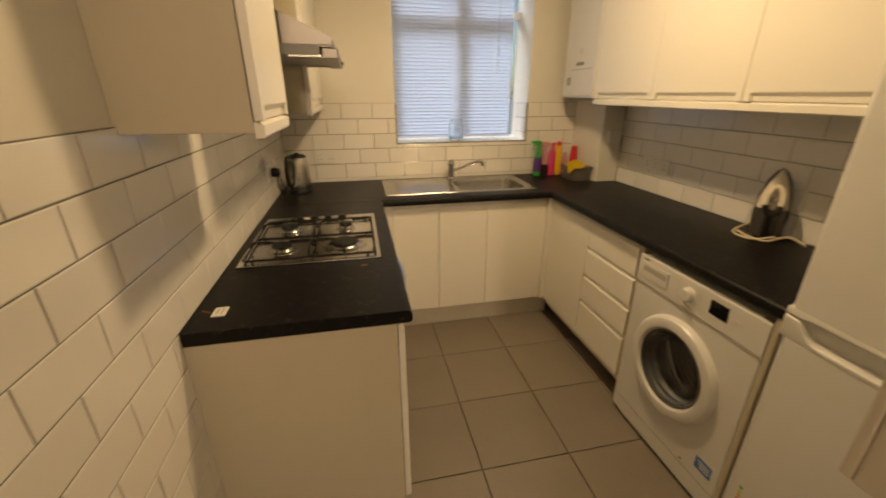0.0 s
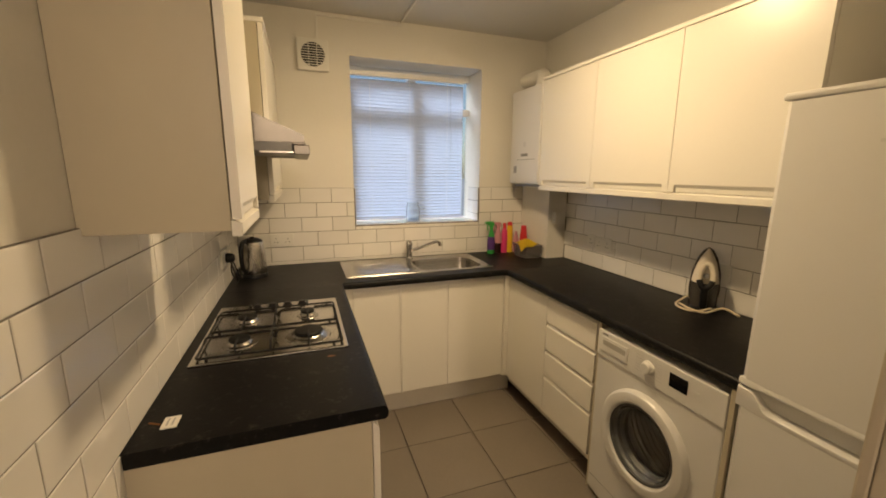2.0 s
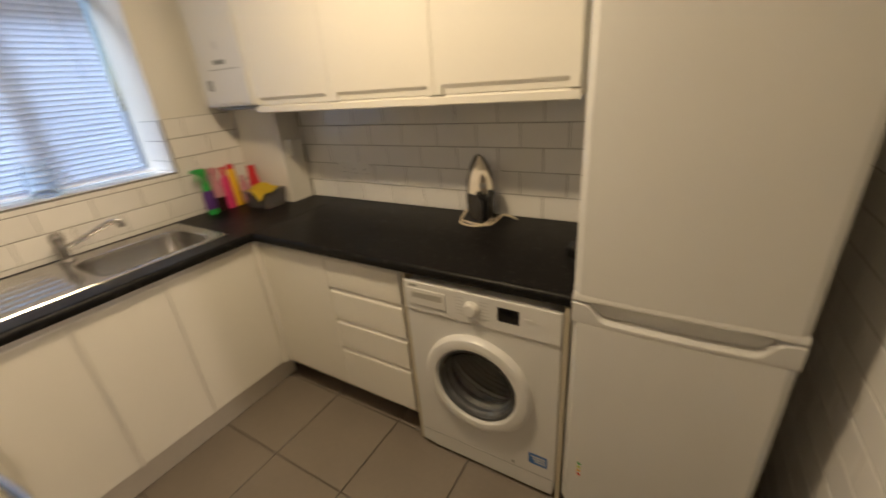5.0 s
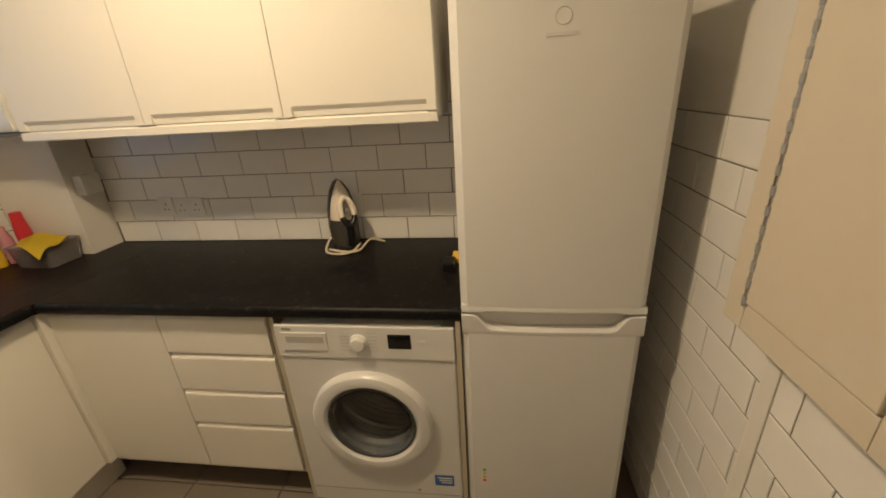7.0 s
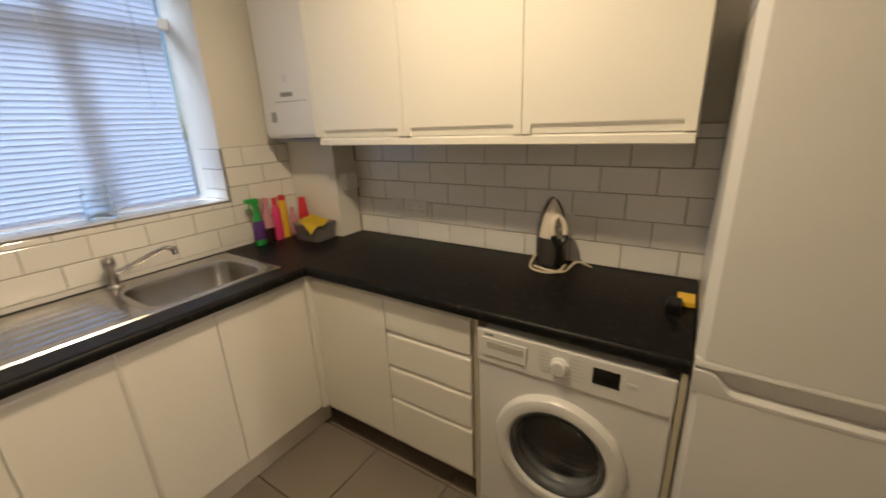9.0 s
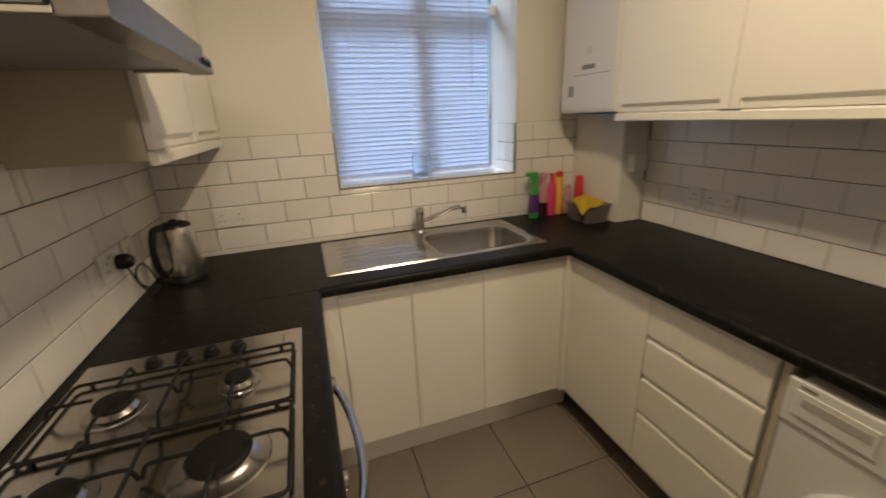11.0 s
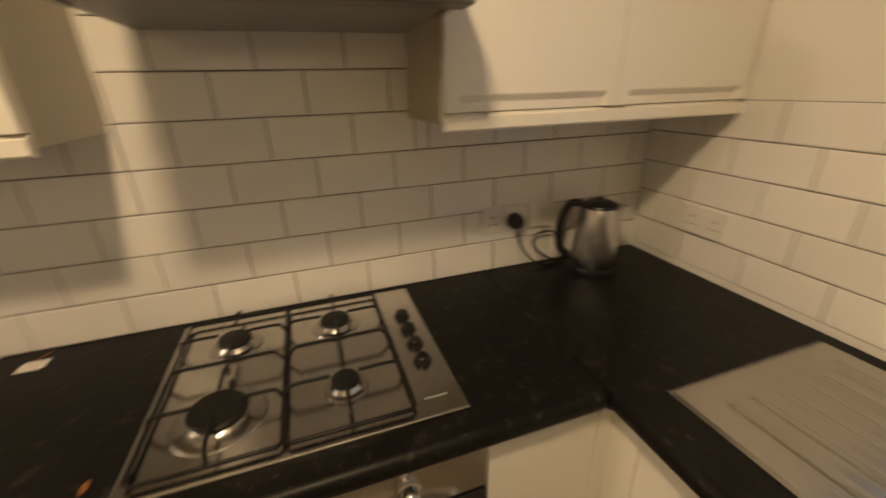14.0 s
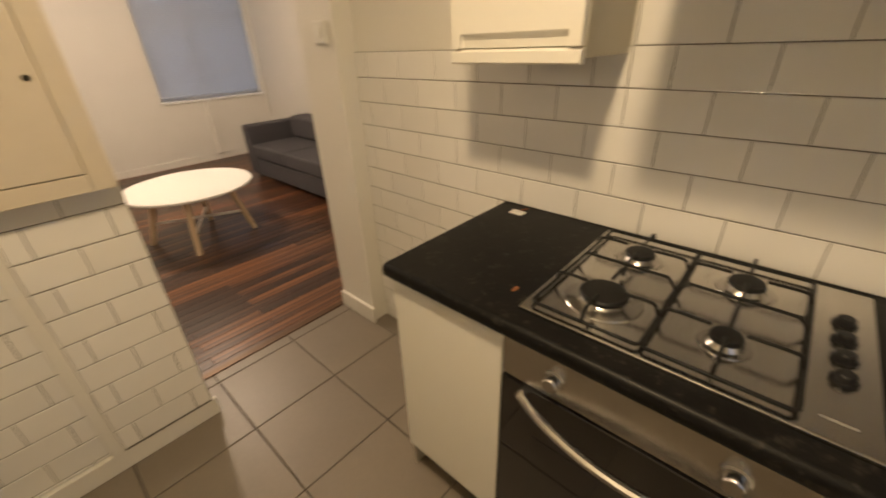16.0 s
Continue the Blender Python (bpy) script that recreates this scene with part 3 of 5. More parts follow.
# ---- oven ----
def oven():
    y0, y1, xf = -1.474, -0.870, 0.592
    o = thing("built_in_oven", (0.3, (y0 + y1) / 2, 0.15), "built-in oven with steel control panel and dark glass door", "oven")
    part("body", box(B(), 0.02, xf - 0.03, y0 + 0.004, y1 - 0.004, 0.15, 0.866), GREYPL, o)
    part("control_panel", box(B(), xf - 0.03, xf, y0, y1, 0.752, 0.866, 0.003), STEEL, o, "brushed steel control panel")
    d = part("oven_door", box(B(), xf - 0.03, xf + 0.002, y0, y1, 0.20, 0.746, 0.004), BLKGLASS, o, "black glass oven door")
    part("steel_strip", box(B(), xf + 0.0022, xf + 0.004, y0 + 0.002, y1 - 0.002, 0.20, 0.25), STEEL, d)
    part("window_pane", box(B(), xf + 0.002, xf + 0.0032, y0 + 0.09, y1 - 0.09, 0.34, 0.60), DRUMGLASS, d)
    part("vent_trim", box(B(), xf - 0.028, xf - 0.002, y0, y1, 0.155, 0.195, 0.002), STEEL, o)
    hp = []
    for i in range(15):
        u = i / 14
        hp.append((xf + 0.018 + 0.045 * math.sin(math.pi * u) ** 0.7, y0 + 0.062 + u * (y1 - y0 - 0.124), 0.728 - 0.022 * math.sin(math.pi * u)))
    part("handle", tube(B(), hp, 0.0115, 10), CHROME, d, "curved satin metal handle", True)
    for hy in (y0 + 0.062, y1 - 0.062):
        part("handle_post", rod(B(), (xf, hy, 0.728), (xf + 0.022, hy, 0.728), 0.012, n=12), CHROME, d)
    for ky in (y0 + 0.13, y1 - 0.155):
        part("knob", lathe(B(), [(0.024, 0), (0.024, 0.004), (0.019, 0.006), (0.0175, 0.024), (0.015, 0.027), (0.0005, 0.0275)], (xf, ky, 0.808), 24, "X"), CHROME, o, "round metal knob", True)
        part("dial_mark", box(B(), xf, xf + 0.0008, ky - 0.002, ky + 0.002, 0.838, 0.846), MARK, o)
    return o


oven()


# ---- hood ----
def hood():
    y0, y1 = -1.405, -0.835
    h = thing("cooker_hood", (0.24, (y0 + y1) / 2, 1.59), "brushed steel sloping cooker hood mounted on the tiles", "cooker hood")
    part("canopy", prism(B(), [(0.012, 1.628), (0.440, 1.628), (0.440, 1.650), (0.14, 1.782), (0.012, 1.782)], "y", y0, y1), HOODST, h)
    part("front_band", box(B(), 0.40, 0.443, y0 - 0.002, y1 + 0.002, 1.620, 1.6275, 0.002), HOODST, h)
    part("underside", box(B(), 0.012, 0.3995, y0 + 0.002, y1 - 0.002, 1.600, 1.6275), GREYPL, h, "grey grease filter underside")
    part("visor", box(B(), 0.405, 0.455, y0 + 0.004, y1 - 0.004, 1.588, 1.6195, 0.003), HOODST, h, "pull-out steel visor")
    part("visor_rail", box(B(), 0.30, 0.4045, y0 + 0.006, y0 + 0.018, 1.592, 1.5995, 0.001), STEEL, h)
    part("visor_rail", box(B(), 0.30, 0.4045, y1 - 0.018, y1 - 0.006, 1.592, 1.5995, 0.001), STEEL, h)
    for i in range(3):
        part("button", rod(B(), (0.455, y1 - 0.06 - 0.03 * i, 1.604), (0.461, y1 - 0.06 - 0.03 * i, 1.604), 0.006, n=10), BLACK, h)
    return h


hood()


# ---- sink and tap ----
def rrect(x0, x1, y0, y1, r, n=6):
    out = []
    for cx, cy, a in ((x1 - r, y1 - r, 0), (x0 + r, y1 - r, 90), (x0 + r, y0 + r, 180), (x1 - r, y0 + r, 270)):
        for i in range(n + 1):
            q = radians(a + 90 * i / n)
            out.append((cx + r * math.cos(q), cy + r * math.sin(q)))
    return out


def loops(bm, rings):
    vs = [[bm.verts.new(p) for p in ring] for ring in rings]
    n = len(vs[0])
    for a, b in zip(vs, vs[1:]):
        for i in range(n):
            bm.faces.new((a[i], a[(i + 1) % n], b[(i + 1) % n], b[i]))
    return vs


def sink():
    x0, x1, y0, y1, z = 0.642, 1.615, -0.505, -0.052, ZT
    xm = 1.09
    s = thing("kitchen_sink", ((x0 + x1) / 2, (y0 + y1) / 2, z), "stainless steel sink with drainer set in the worktop", "sink")
    ring = lambda a, b, c, d, r, h: [(p[0], p[1], h) for p in rrect(a, b, c, d, r)]
    bm = B()
    bx0, bx1, by0, by1 = 1.125, 1.565, -0.462, -0.135
    rs = [ring(xm, x1, y0, y1, 0.004, z), ring(xm, x1 - 0.002, y0 + 0.002, y1 - 0.002, 0.004, z + 0.005), ring(xm, x1 - 0.008, y0 + 0.008, y1 - 0.008, 0.006, z + 0.006),
          ring(bx0 - 0.012, bx1 + 0.012, by0 - 0.012, by1 + 0.012, 0.085, z + 0.004), ring(bx0, bx1, by0, by1, 0.075, z - 0.002), ring(bx0 + 0.004, bx1 - 0.004, by0 + 0.004, by1 - 0.004, 0.07, z - 0.02),
          ring(bx0 + 0.012, bx1 - 0.012, by0 + 0.012, by1 - 0.012, 0.065, z - 0.12), ring(bx0 + 0.03, bx1 - 0.03, by0 + 0.03, by1 - 0.03, 0.055, z - 0.145), ring(bx0 + 0.06, bx1 - 0.06, by0 + 0.06, by1 - 0.06, 0.05, z - 0.15)]
    vs = loops(bm, rs)
    bm.faces.new(vs[-1])
    bmesh.ops.recalc_face_normals(bm, faces=bm.faces)
    part("bowl", bm, SINKST, s, "deep pressed steel bowl", True)
    bm = B()
    nx, ny = 60, 84
    grid = []
    for i in range(nx + 1):
        row = []
        for j in range(ny + 1):
            px, py = x0 + (xm - x0) * i / nx, y0 + (y1 - y0) * j / ny
            edge = min(px - x0, py - y0, y1 - py)
            hh = 0.006 * min(1, edge / 0.004)
            ins = min(px - x0 - 0.05, xm - 0.04 - px, py - y0 - 0.05, y1 - 0.05 - py)
            if ins > 0:
                k = min(1, ins / 0.012)
                hh -= 0.0035 * k
                rr = ((py - y0 - 0.05) / (y1 - y0 - 0.10) * 6) % 1
                if px > x0 + 0.07:
                    hh += k * 0.0048 * math.exp(-((rr - 0.5) / 0.17) ** 2)
            row.append(bm.verts.new((px, py, z + hh)))
        grid.append(row)
    for i in range(nx):
        for j in range(ny):
            bm.faces.new((grid[i][j], grid[i + 1][j], grid[i + 1][j + 1], grid[i][j + 1]))
    part("drainer", bm, SINKST, s, "ridged steel drainer", True)
    part("plug_hole", lathe(B(), [(0.034, 0.0), (0.034, 0.003), (0.02, 0.002), (0.0005, 0.001)], ((bx0 + bx1) / 2, -0.30, z - 0.1505), 20), CHROME, s, "", True)
    part("overflow", lathe(B(), [(0.014, 0), (0.012, 0.002), (0.0005, 0.002)], (bx0 + 0.009, -0.3, z - 0.05), 14, "X"), CHROME, s)
    return s


sink()
t = thing("mixer_tap", (1.135, -0.095, ZT + 0.006), "chrome single-lever mixer tap behind the sink", "tap")
part("body", lathe(B(), [(0.027, 0), (0.026, 0.008), (0.021, 0.014), (0.020, 0.085), (0.023, 0.09), (0.023, 0.118), (0.018, 0.126), (0.0005, 0.128)], (1.135, -0.095, ZT + 0.006), 20), CHROME, t, "", True)
part("spout", tube(B(), curve([(1.145, -0.10, 0.975), (1.19, -0.125, 0.992), (1.27, -0.165, 1.03), (1.315, -0.185, 1.045), (1.335, -0.195, 1.035)], 5), 0.0105, 12), CHROME, t, "", True)
part("nozzle", rod(B(), (1.332, -0.193, 1.045), (1.338, -0.197, 1.015), 0.013, n=14), CHROME, t)
part("lever", tube(B(), [(1.135, -0.095, 1.038), (1.132, -0.12, 1.05), (1.128, -0.165, 1.056)], 0.007, 10), CHROME, t, "", True)


# ---- washing machine ----
def washing_machine():
    y0, y1, xf, zt = -2.064, -1.474, 1.668, 0.846
    w = thing("washing_machine", (1.95, (y0 + y1) / 2, 0.0), "white front-loading washing machine under the worktop", "washing machine")
    cx, zc = -1.760, 0.455
    n = 48
    bm = B()
    turn = [2 * math.pi * (q + 0.5) / n for q in range(n)]

    def square(grow, x):
        """The outline of the cabinet, seen from the door's centre."""
        out = []
        for q in turn:
            cy, cz = math.cos(q), math.sin(q)
            k = min(((y1 - grow - cx) if cy > 0 else (y0 + grow - cx)) / cy if abs(cy) > 1e-6 else 9, ((zt - grow - zc) if cz > 0 else (0.015 + grow - zc)) / cz if abs(cz) > 1e-6 else 9)
            out.append((x, cx + k * cy, zc + k * cz))
        return out

    disc = lambda r, x: [(x, cx + r * math.cos(q), zc + r * math.sin(q)) for q in turn]
    vs = loops(bm, [square(0.0, 2.22), square(0.0, xf + 0.008), square(0.003, xf + 0.002), square(0.008, xf), disc(0.156, xf), disc(0.156, xf + 0.03)])
    bm.faces.new(vs[0])
    bmesh.ops.recalc_face_normals(bm, faces=bm.faces)
    part("body", bm, APPL, w)
    part("control_panel", box(B(), xf - 0.006, xf + 0.01, y0 + 0.002, y1 - 0.002, 0.722, zt - 0.003, 0.004), APPL, w, "white control panel")
    d = part("door", lathe(B(), [(0.214, 0.0), (0.213, 0.014), (0.204, 0.026), (0.188, 0.031), (0.168, 0.028), (0.158, 0.018), (0.154, 0.004)], (xf, cx, zc), 56, "-X", capped=False), APPL, w, "white door ring", True)
    part("door_trim", lathe(B(), [(0.158, 0.008), (0.156, 0.020), (0.149, 0.018), (0.147, 0.004)], (xf, cx, zc), 56, "-X", capped=False), RUBBER, d, "dark grey inner trim", True)
    g = part("door_glass", lathe(B(), [(0.149, 0.013), (0.140, 0.012), (0.124, -0.012), (0.100, -0.042), (0.06, -0.058), (0.0005, -0.063), (0.0005, -0.068), (0.062, -0.063), (0.104, -0.047), (0.129, -0.014), (0.146, 0.006), (0.149, 0.008)], (xf, cx, zc), 48, "-X", capped=False), DOORGLASS, d, "bowl-shaped clear door glass", True)
    g.visible_shadow = False
    part("gasket", lathe(B(), [(0.154, 0.002), (0.146, -0.010), (0.150, -0.030), (0.140, -0.045), (0.150, -0.075), (0.165, -0.080)], (xf, cx, zc), 40, "-X", capped=False), RUBBER, w, "dark grey rubber gasket", True)
    part("drum", lathe(B(), [(0.160, -0.080), (0.232, -0.085)] + [(0.235 + 0.004 * math.sin(q * 1.9), -0.09 - q * 0.009) for q in range(30)] + [(0.20, -0.36)] + [(0.19 - 0.0158 * q, -0.362 - 0.006 * (q % 2)) for q in range(13)], (xf, cx, zc), 40, "-X", capped=False), DRUMST, w, "ribbed steel drum", True)
    part("door_catch", box(B(), xf - 0.031, xf - 0.022, cx - 0.187, cx - 0.171, zc - 0.03, zc + 0.03, 0.003), APPL, d)
    f = xf - 0.0062
    dr = part("detergent_drawer", box(B(), f - 0.004, f, y1 - 0.178, y1 - 0.022, 0.752, 0.820, 0.002), APPL, w)
    # flat plate for the grip hollow, its shade put into the colour
    part("drawer_grip", box(B(), f - 0.0048, f - 0.0036, y1 - 0.168, y1 - 0.04, 0.782, 0.806, 0.0005), mat("painted_grip_shade", (0.42, 0.41, 0.38), 0.5), dr)
    part("maker_mark", box(B(), f - 0.0006, f, y1 - 0.062, y1 - 0.03, 0.826, 0.834), MARK, w)
    part("dial", lathe(B(), [(0.030, 0), (0.029, 0.006), (0.025, 0.008), (0.023, 0.018), (0.020, 0.0205), (0.0005, 0.021)], (f, -1.757, 0.786), 24, "-X"), APPL, w, "round white programme dial", True)
    for side in (1, -1):
        for i in range(6):
            part("programme_mark", box(B(), f - 0.0005, f, -1.757 + side * 0.045 - 0.017, -1.757 + side * 0.045 + 0.017, 0.755 + i * 0.013, 0.7562 + i * 0.013), PALEMARK, w)
    part("display", box(B(), f - 0.0012, f, -1.926, -1.852, 0.765, 0.818, 0.0004), BLKGLASS, w, "black display window")
    part("button", box(B(), f - 0.002, f, -1.97, -1.945, 0.785, 0.797, 0.001), APPL, w)
    part("sticker", box(B(), xf - 0.0008, xf, -2.033, -1.962, 0.152, 0.205), BLUE, w, "blue energy sticker")
    for i in range(3):
        part("sticker_text", box(B(), xf - 0.0014, xf - 0.0007, -2.026, -1.985 + 0.006 * i, 0.165 + i * 0.012, 0.170 + i * 0.012), CARD, w)
    part("kick_line", box(B(), xf - 0.001, xf, y0 + 0.01, y1 - 0.01, 0.10, 0.102), GREYPL, w)
    part("filter_cap", rod(B(), (xf - 0.002, -1.90, 0.12), (xf, -1.90, 0.12), 0.006, n=10), GREYPL, w)
    for fy in (y0 + 0.05, y1 - 0.05):
        part("foot", rod(B(), (1.73, fy, 0), (1.73, fy, 0.016), 0.02, n=12), BLACK, w)
        part("foot", rod(B(), (2.17, fy, 0), (2.17, fy, 0.016), 0.02, n=12), BLACK, w)
    return w


washing_machine()


# ---- fridge freezer ----
def fridge():
    y0, y1, xf = -2.604, -2.086, 1.645
    f = thing("fridge_freezer", (1.95, (y0 + y1) / 2, 0), "tall white fridge freezer with two doors", "fridge")
    part("body", box(B(), xf + 0.062, 2.25, y0 + 0.004, y1 - 0.004, 0.04, 1.725, 0.006), APPL, f)
    part("top_cap", box(B(), xf + 0.004, 2.25, y0, y1, 1.7255, 1.745, 0.008), APPL, f)

    def door(name, z0, z1, grip_top):
        """A door bowed a little outwards, its corners rounded."""
        bm = B()
        n = 24
        pr = []
        for i in range(n + 1):
            u = i / n
            yy = y0 + (y1 - y0) * u
            e = min(u, 1 - u) * (y1 - y0)
            pr.append((yy, xf + 0.010 * (2 * u - 1) ** 2 + (0.022 * (1 - math.sqrt(max(0, 1 - (1 - e / 0.022) ** 2))) if e < 0.022 else 0)))
        outline = [(q[1], q[0]) for q in pr] + [(xf + 0.058, y1), (xf + 0.058, y0)]
        prism(bm, outline, "z", z0, z1)
        return part(name, bm, APPL, f, "", True)

    up = door("upper_door", 0.928, 1.722, False)
    lo = door("lower_door", 0.055, 0.835, True)
    # moulded grip between the doors
    bm = B()
    n = 40
    rows = []
    for i in range(n + 1):
        u = i / n
        yy = y0 + 0.002 + (y1 - y0 - 0.004) * u
        bulge = 0.010 * (2 * u - 1) ** 2
        k = max(0.0, min(1.0, (min(u, 1 - u) - 0.07) / 0.10))
        k = k * k * (3 - 2 * k)
        zs = 0.901 - 0.048 * k
        x = xf + bulge + 0.004
        rows.append([(x + 0.05, yy, 0.8352), (x - 0.004, yy, 0.8352), (x - 0.006, yy, 0.841), (x - 0.006, yy, zs - 0.004), (x - 0.001, yy, zs), (x + 0.012 + 0.016 * k, yy, zs + 0.002), (x + 0.022 + 0.014 * k, yy, 0.899), (x + 0.05, yy, 0.9)])
    vs = [[bm.verts.new(p) for p in r] for r in rows]
    for a, b in zip(vs, vs[1:]):
        for j in range(8):
            bm.faces.new((a[j], a[(j + 1) % 8], b[(j + 1) % 8], b[j]))
    bm.faces.new(vs[0])
    bm.faces.new(vs[-1])
    bmesh.ops.recalc_face_normals(bm, faces=bm.faces)
    part("grip", bm, APPL, lo, "moulded door grip", True)
    bm = B()
    rows = []
    for i in range(n + 1):
        u = i / n
        yy = y0 + 0.002 + (y1 - y0 - 0.004) * u
        x = xf + 0.010 * (2 * u - 1) ** 2
        k = max(0.0, min(1.0, (min(u, 1 - u) - 0.07) / 0.10))
        k = k * k * (3 - 2 * k)
        zb = 0.905 + 0.006 * k
        rows.append([(x + 0.05, yy, zb), (x + 0.003, yy, zb), (x - 0.002, yy, zb + 0.004), (x - 0.002, yy, 0.921), (x + 0.001, yy, 0.9275), (x + 0.05, yy, 0.9275)])
    vs = [[bm.verts.new(p) for p in r] for r in rows]
    for a, b in zip(vs, vs[1:]):
        for j in range(6):
            bm.faces.new((a[j], a[(j + 1) % 6], b[(j + 1) % 6], b[j]))
    bm.faces.new(vs[0])
    bm.faces.new(vs[-1])
    bmesh.ops.recalc_face_normals(bm, faces=bm.faces)
    part("lower_edge", bm, APPL, up, "", True)
    part("door_seal", box(B(), xf + 0.03, xf + 0.064, y0 + 0.01, y1 - 0.01, 0.9005, 0.9045), GREYPL, f)
    part("emblem", tube(B(), [(xf - 0.0005, -2.335 + 0.017 * math.cos(q * math.pi / 12), 1.645 + 0.017 * math.sin(q * math.pi / 12)) for q in range(24)], 0.0012, 6), mat("pale_grey_print", (0.60, 0.595, 0.58), 0.4), up)
    part("emblem_bar", box(B(), xf - 0.001, xf + 0.0002, -2.370, -2.300, 1.606, 1.614), bpy.data.materials["pale_grey_print"], up)
    lab = part("energy_label", box(B(), xf + 0.0062, xf + 0.0068, -2.176, -2.136, 0.195, 0.30), CARD, lo, "white energy label with coloured bars")
    for i, (cc, wd) in enumerate((((0.05, 0.4, 0.1), 0.012), ((0.5, 0.6, 0.05), 0.016), ((0.75, 0.4, 0.03), 0.022), ((0.65, 0.06, 0.03), 0.028))):
        part("label_bar", box(B(), xf + 0.0056, xf + 0.0062, -2.140 - wd, -2.140, 0.263 - i * 0.017, 0.274 - i * 0.017), mat("label_bar", cc, 0.5), lab)
    part("plinth_grille", box(B(), xf + 0.03, 2.2, y0 + 0.01, y1 - 0.01, 0.0, 0.0395), GREYPL, f)
    return f


fridge()

# ---- boiler ----
b = thing("combi_boiler", (2.1, -0.29, 1.455), "white wall-hung gas boiler in the corner", "boiler")
part("casing", box(B(), 1.935, 2.268, -0.484, -0.10, 1.458, 2.115, 0.012), APPL, b)
part("lower_panel", box(B(), 1.9315, 1.9345, -0.478, -0.107, 1.475, 1.60, 0.001), APPL, b)
part("display", box(B(), 1.930, 1.9314, -0.205, -0.165, 1.535, 1.585), GREYPL, b)
part("maker_mark", box(B(), 1.9338, 1.9348, -0.345, -0.255, 1.652, 1.672), MARK, b)
part("emblem", rod(B(), (1.9338, -0.30, 1.735), (1.9348, -0.30, 1.735), 0.02, n=20), bpy.data.materials["pale_grey_print"], b)
part("text_line", box(B(), 1.9338, 1.9348, -0.44, -0.20, 1.628, 1.631), MARK, b)
part("flue", tube(B(), curve([(2.08, -0.27, 2.11), (2.08, -0.27, 2.17), (2.10, -0.25, 2.215), (2.10, -0.16, 2.225), (2.10, -0.003, 2.225)], 4), 0.05, 16), PLASTIC, b, "white elbow flue", True)
part("bottom_tray", box(B(), 1.955, 2.10, -0.48, -0.15, 1.440, 1.4545, 0.002), GREYPL, b)

# ---- extractor fan, trunking ----
v = thing("extractor_fan", (0.535, -0.02, 2.262), "square white extractor fan with round grille on the wall", "extractor fan")
part("case", box(B(), 0.440, 0.630, -0.034, -0.001, 2.167, 2.357, 0.008), PLASTIC, v)
gw = part("grille_well", lathe(B(), [(0.072, 0.0), (0.072, 0.0015), (0.0005, 0.0015)], (0.535, -0.0335, 2.262), 28, "Z"), BLACK, v)
gw.data.transform(Matrix.Translation((0.535, -0.0340, 2.262)) @ Matrix.Rotation(radians(90), 4, "X") @ Matrix.Translation((-0.535, 0.0335, -2.262)))
for i in range(9):
    zz = 2.262 - 0.06 + i * 0.015
    hw = math.sqrt(max(0, 0.072 ** 2 - (zz - 2.262) ** 2))
    part("grille_bar", box(B(), 0.535 - hw, 0.535 + hw, -0.0385, -0.0345, zz - 0.0018, zz + 0.0018), PLASTIC, v)
for gx in (0.51, 0.56):
    part("grille_bar", box(B(), gx - 0.002, gx + 0.002, -0.0395, -0.0347, 2.195, 2.329), PLASTIC, v)
bm = B()
box(bm, 0.562, 0.574, -0.010, -0.001, 2.358, 2.502, 0.001)
box(bm, 0.562, 1.12, -0.014, -0.001, 2.502, 2.516, 0.001)
box(bm, 1.108, 1.12, -1.6, -0.014, 2.518, 2.5295, 0.001)
solid("cable_trunking", bm, PLASTIC, "thin white cable trunking along wall and ceiling", "trunking")


# ---- sockets and switches ----
def socket(name, at, normal, wide, label, kind="socket", holes=2):
    """A faceplate on a wall; normal '+x', '-x', '-y'."""
    rot = {"+x": 90, "-x": -90, "-y": 0}[normal]
    m = Matrix.Translation(at) @ Matrix.Rotation(radians(rot), 4, "Z")
    s = thing(name, at, label, "socket" if kind == "socket" else "switch")

    def put(nm, bm, mt, lb=""):
        bm.transform(m)
        return part(nm, bm, mt, s, lb)

    put("faceplate", box(B(), -wide / 2, wide / 2, -0.010, 0, -0.043, 0.043, 0.003), PLASTIC)
    if kind == "socket":
        for k in range(holes):
            cx = (-0.036, 0.036)[k] if holes == 2 else 0
            put("pin_hole", box(B(), cx - 0.002, cx + 0.002, -0.0105, -0.0098, 0.006, 0.014), BLACK)
            for q in (-0.011, 0.011):
                put("pin_hole", box(B(), cx + q - 0.0035, cx + q + 0.0035, -0.0105, -0.0098, -0.016, -0.012), BLACK)
            put("rocker", box(B(), cx * 0.28 - 0.005, cx * 0.28 + 0.005, -0.0125, -0.0095, 0.016, 0.032, 0.001), PLASTIC)
    else:
        put("rocker", box(B(), -0.012, 0.012, -0.014, -0.0095, -0.018, 0.018, 0.002), PLASTIC)
    return s


TP = 0.009   # tile thickness
socket("wall_socket", (0.275, -TP - 0.0005, 1.082), "-y", 0.146, "white double wall socket on the window wall tiles")
socket("wall_socket", (TP + 0.0005, -0.55, 1.085), "+x", 0.146, "white double wall socket with a black plug")
socket("wall_switch", (TP + 0.0005, -0.415, 1.085), "+x", 0.086, "white fused switch beside the kettle", "switch")
socket("wall_socket", (W - TP - 0.0005, -0.80, 1.08), "-x", 0.146, "white double wall socket above the worktop")
socket("wall_socket", (W - TP - 0.0005, -0.685, 1.085), "-x", 0.074, "white single wall socket above the worktop", holes=1)
socket("wall_switch", (W - TP - 0.0005, -1.55, 1.08), "-x", 0.146, "white wall switch plate behind the iron", "switch")
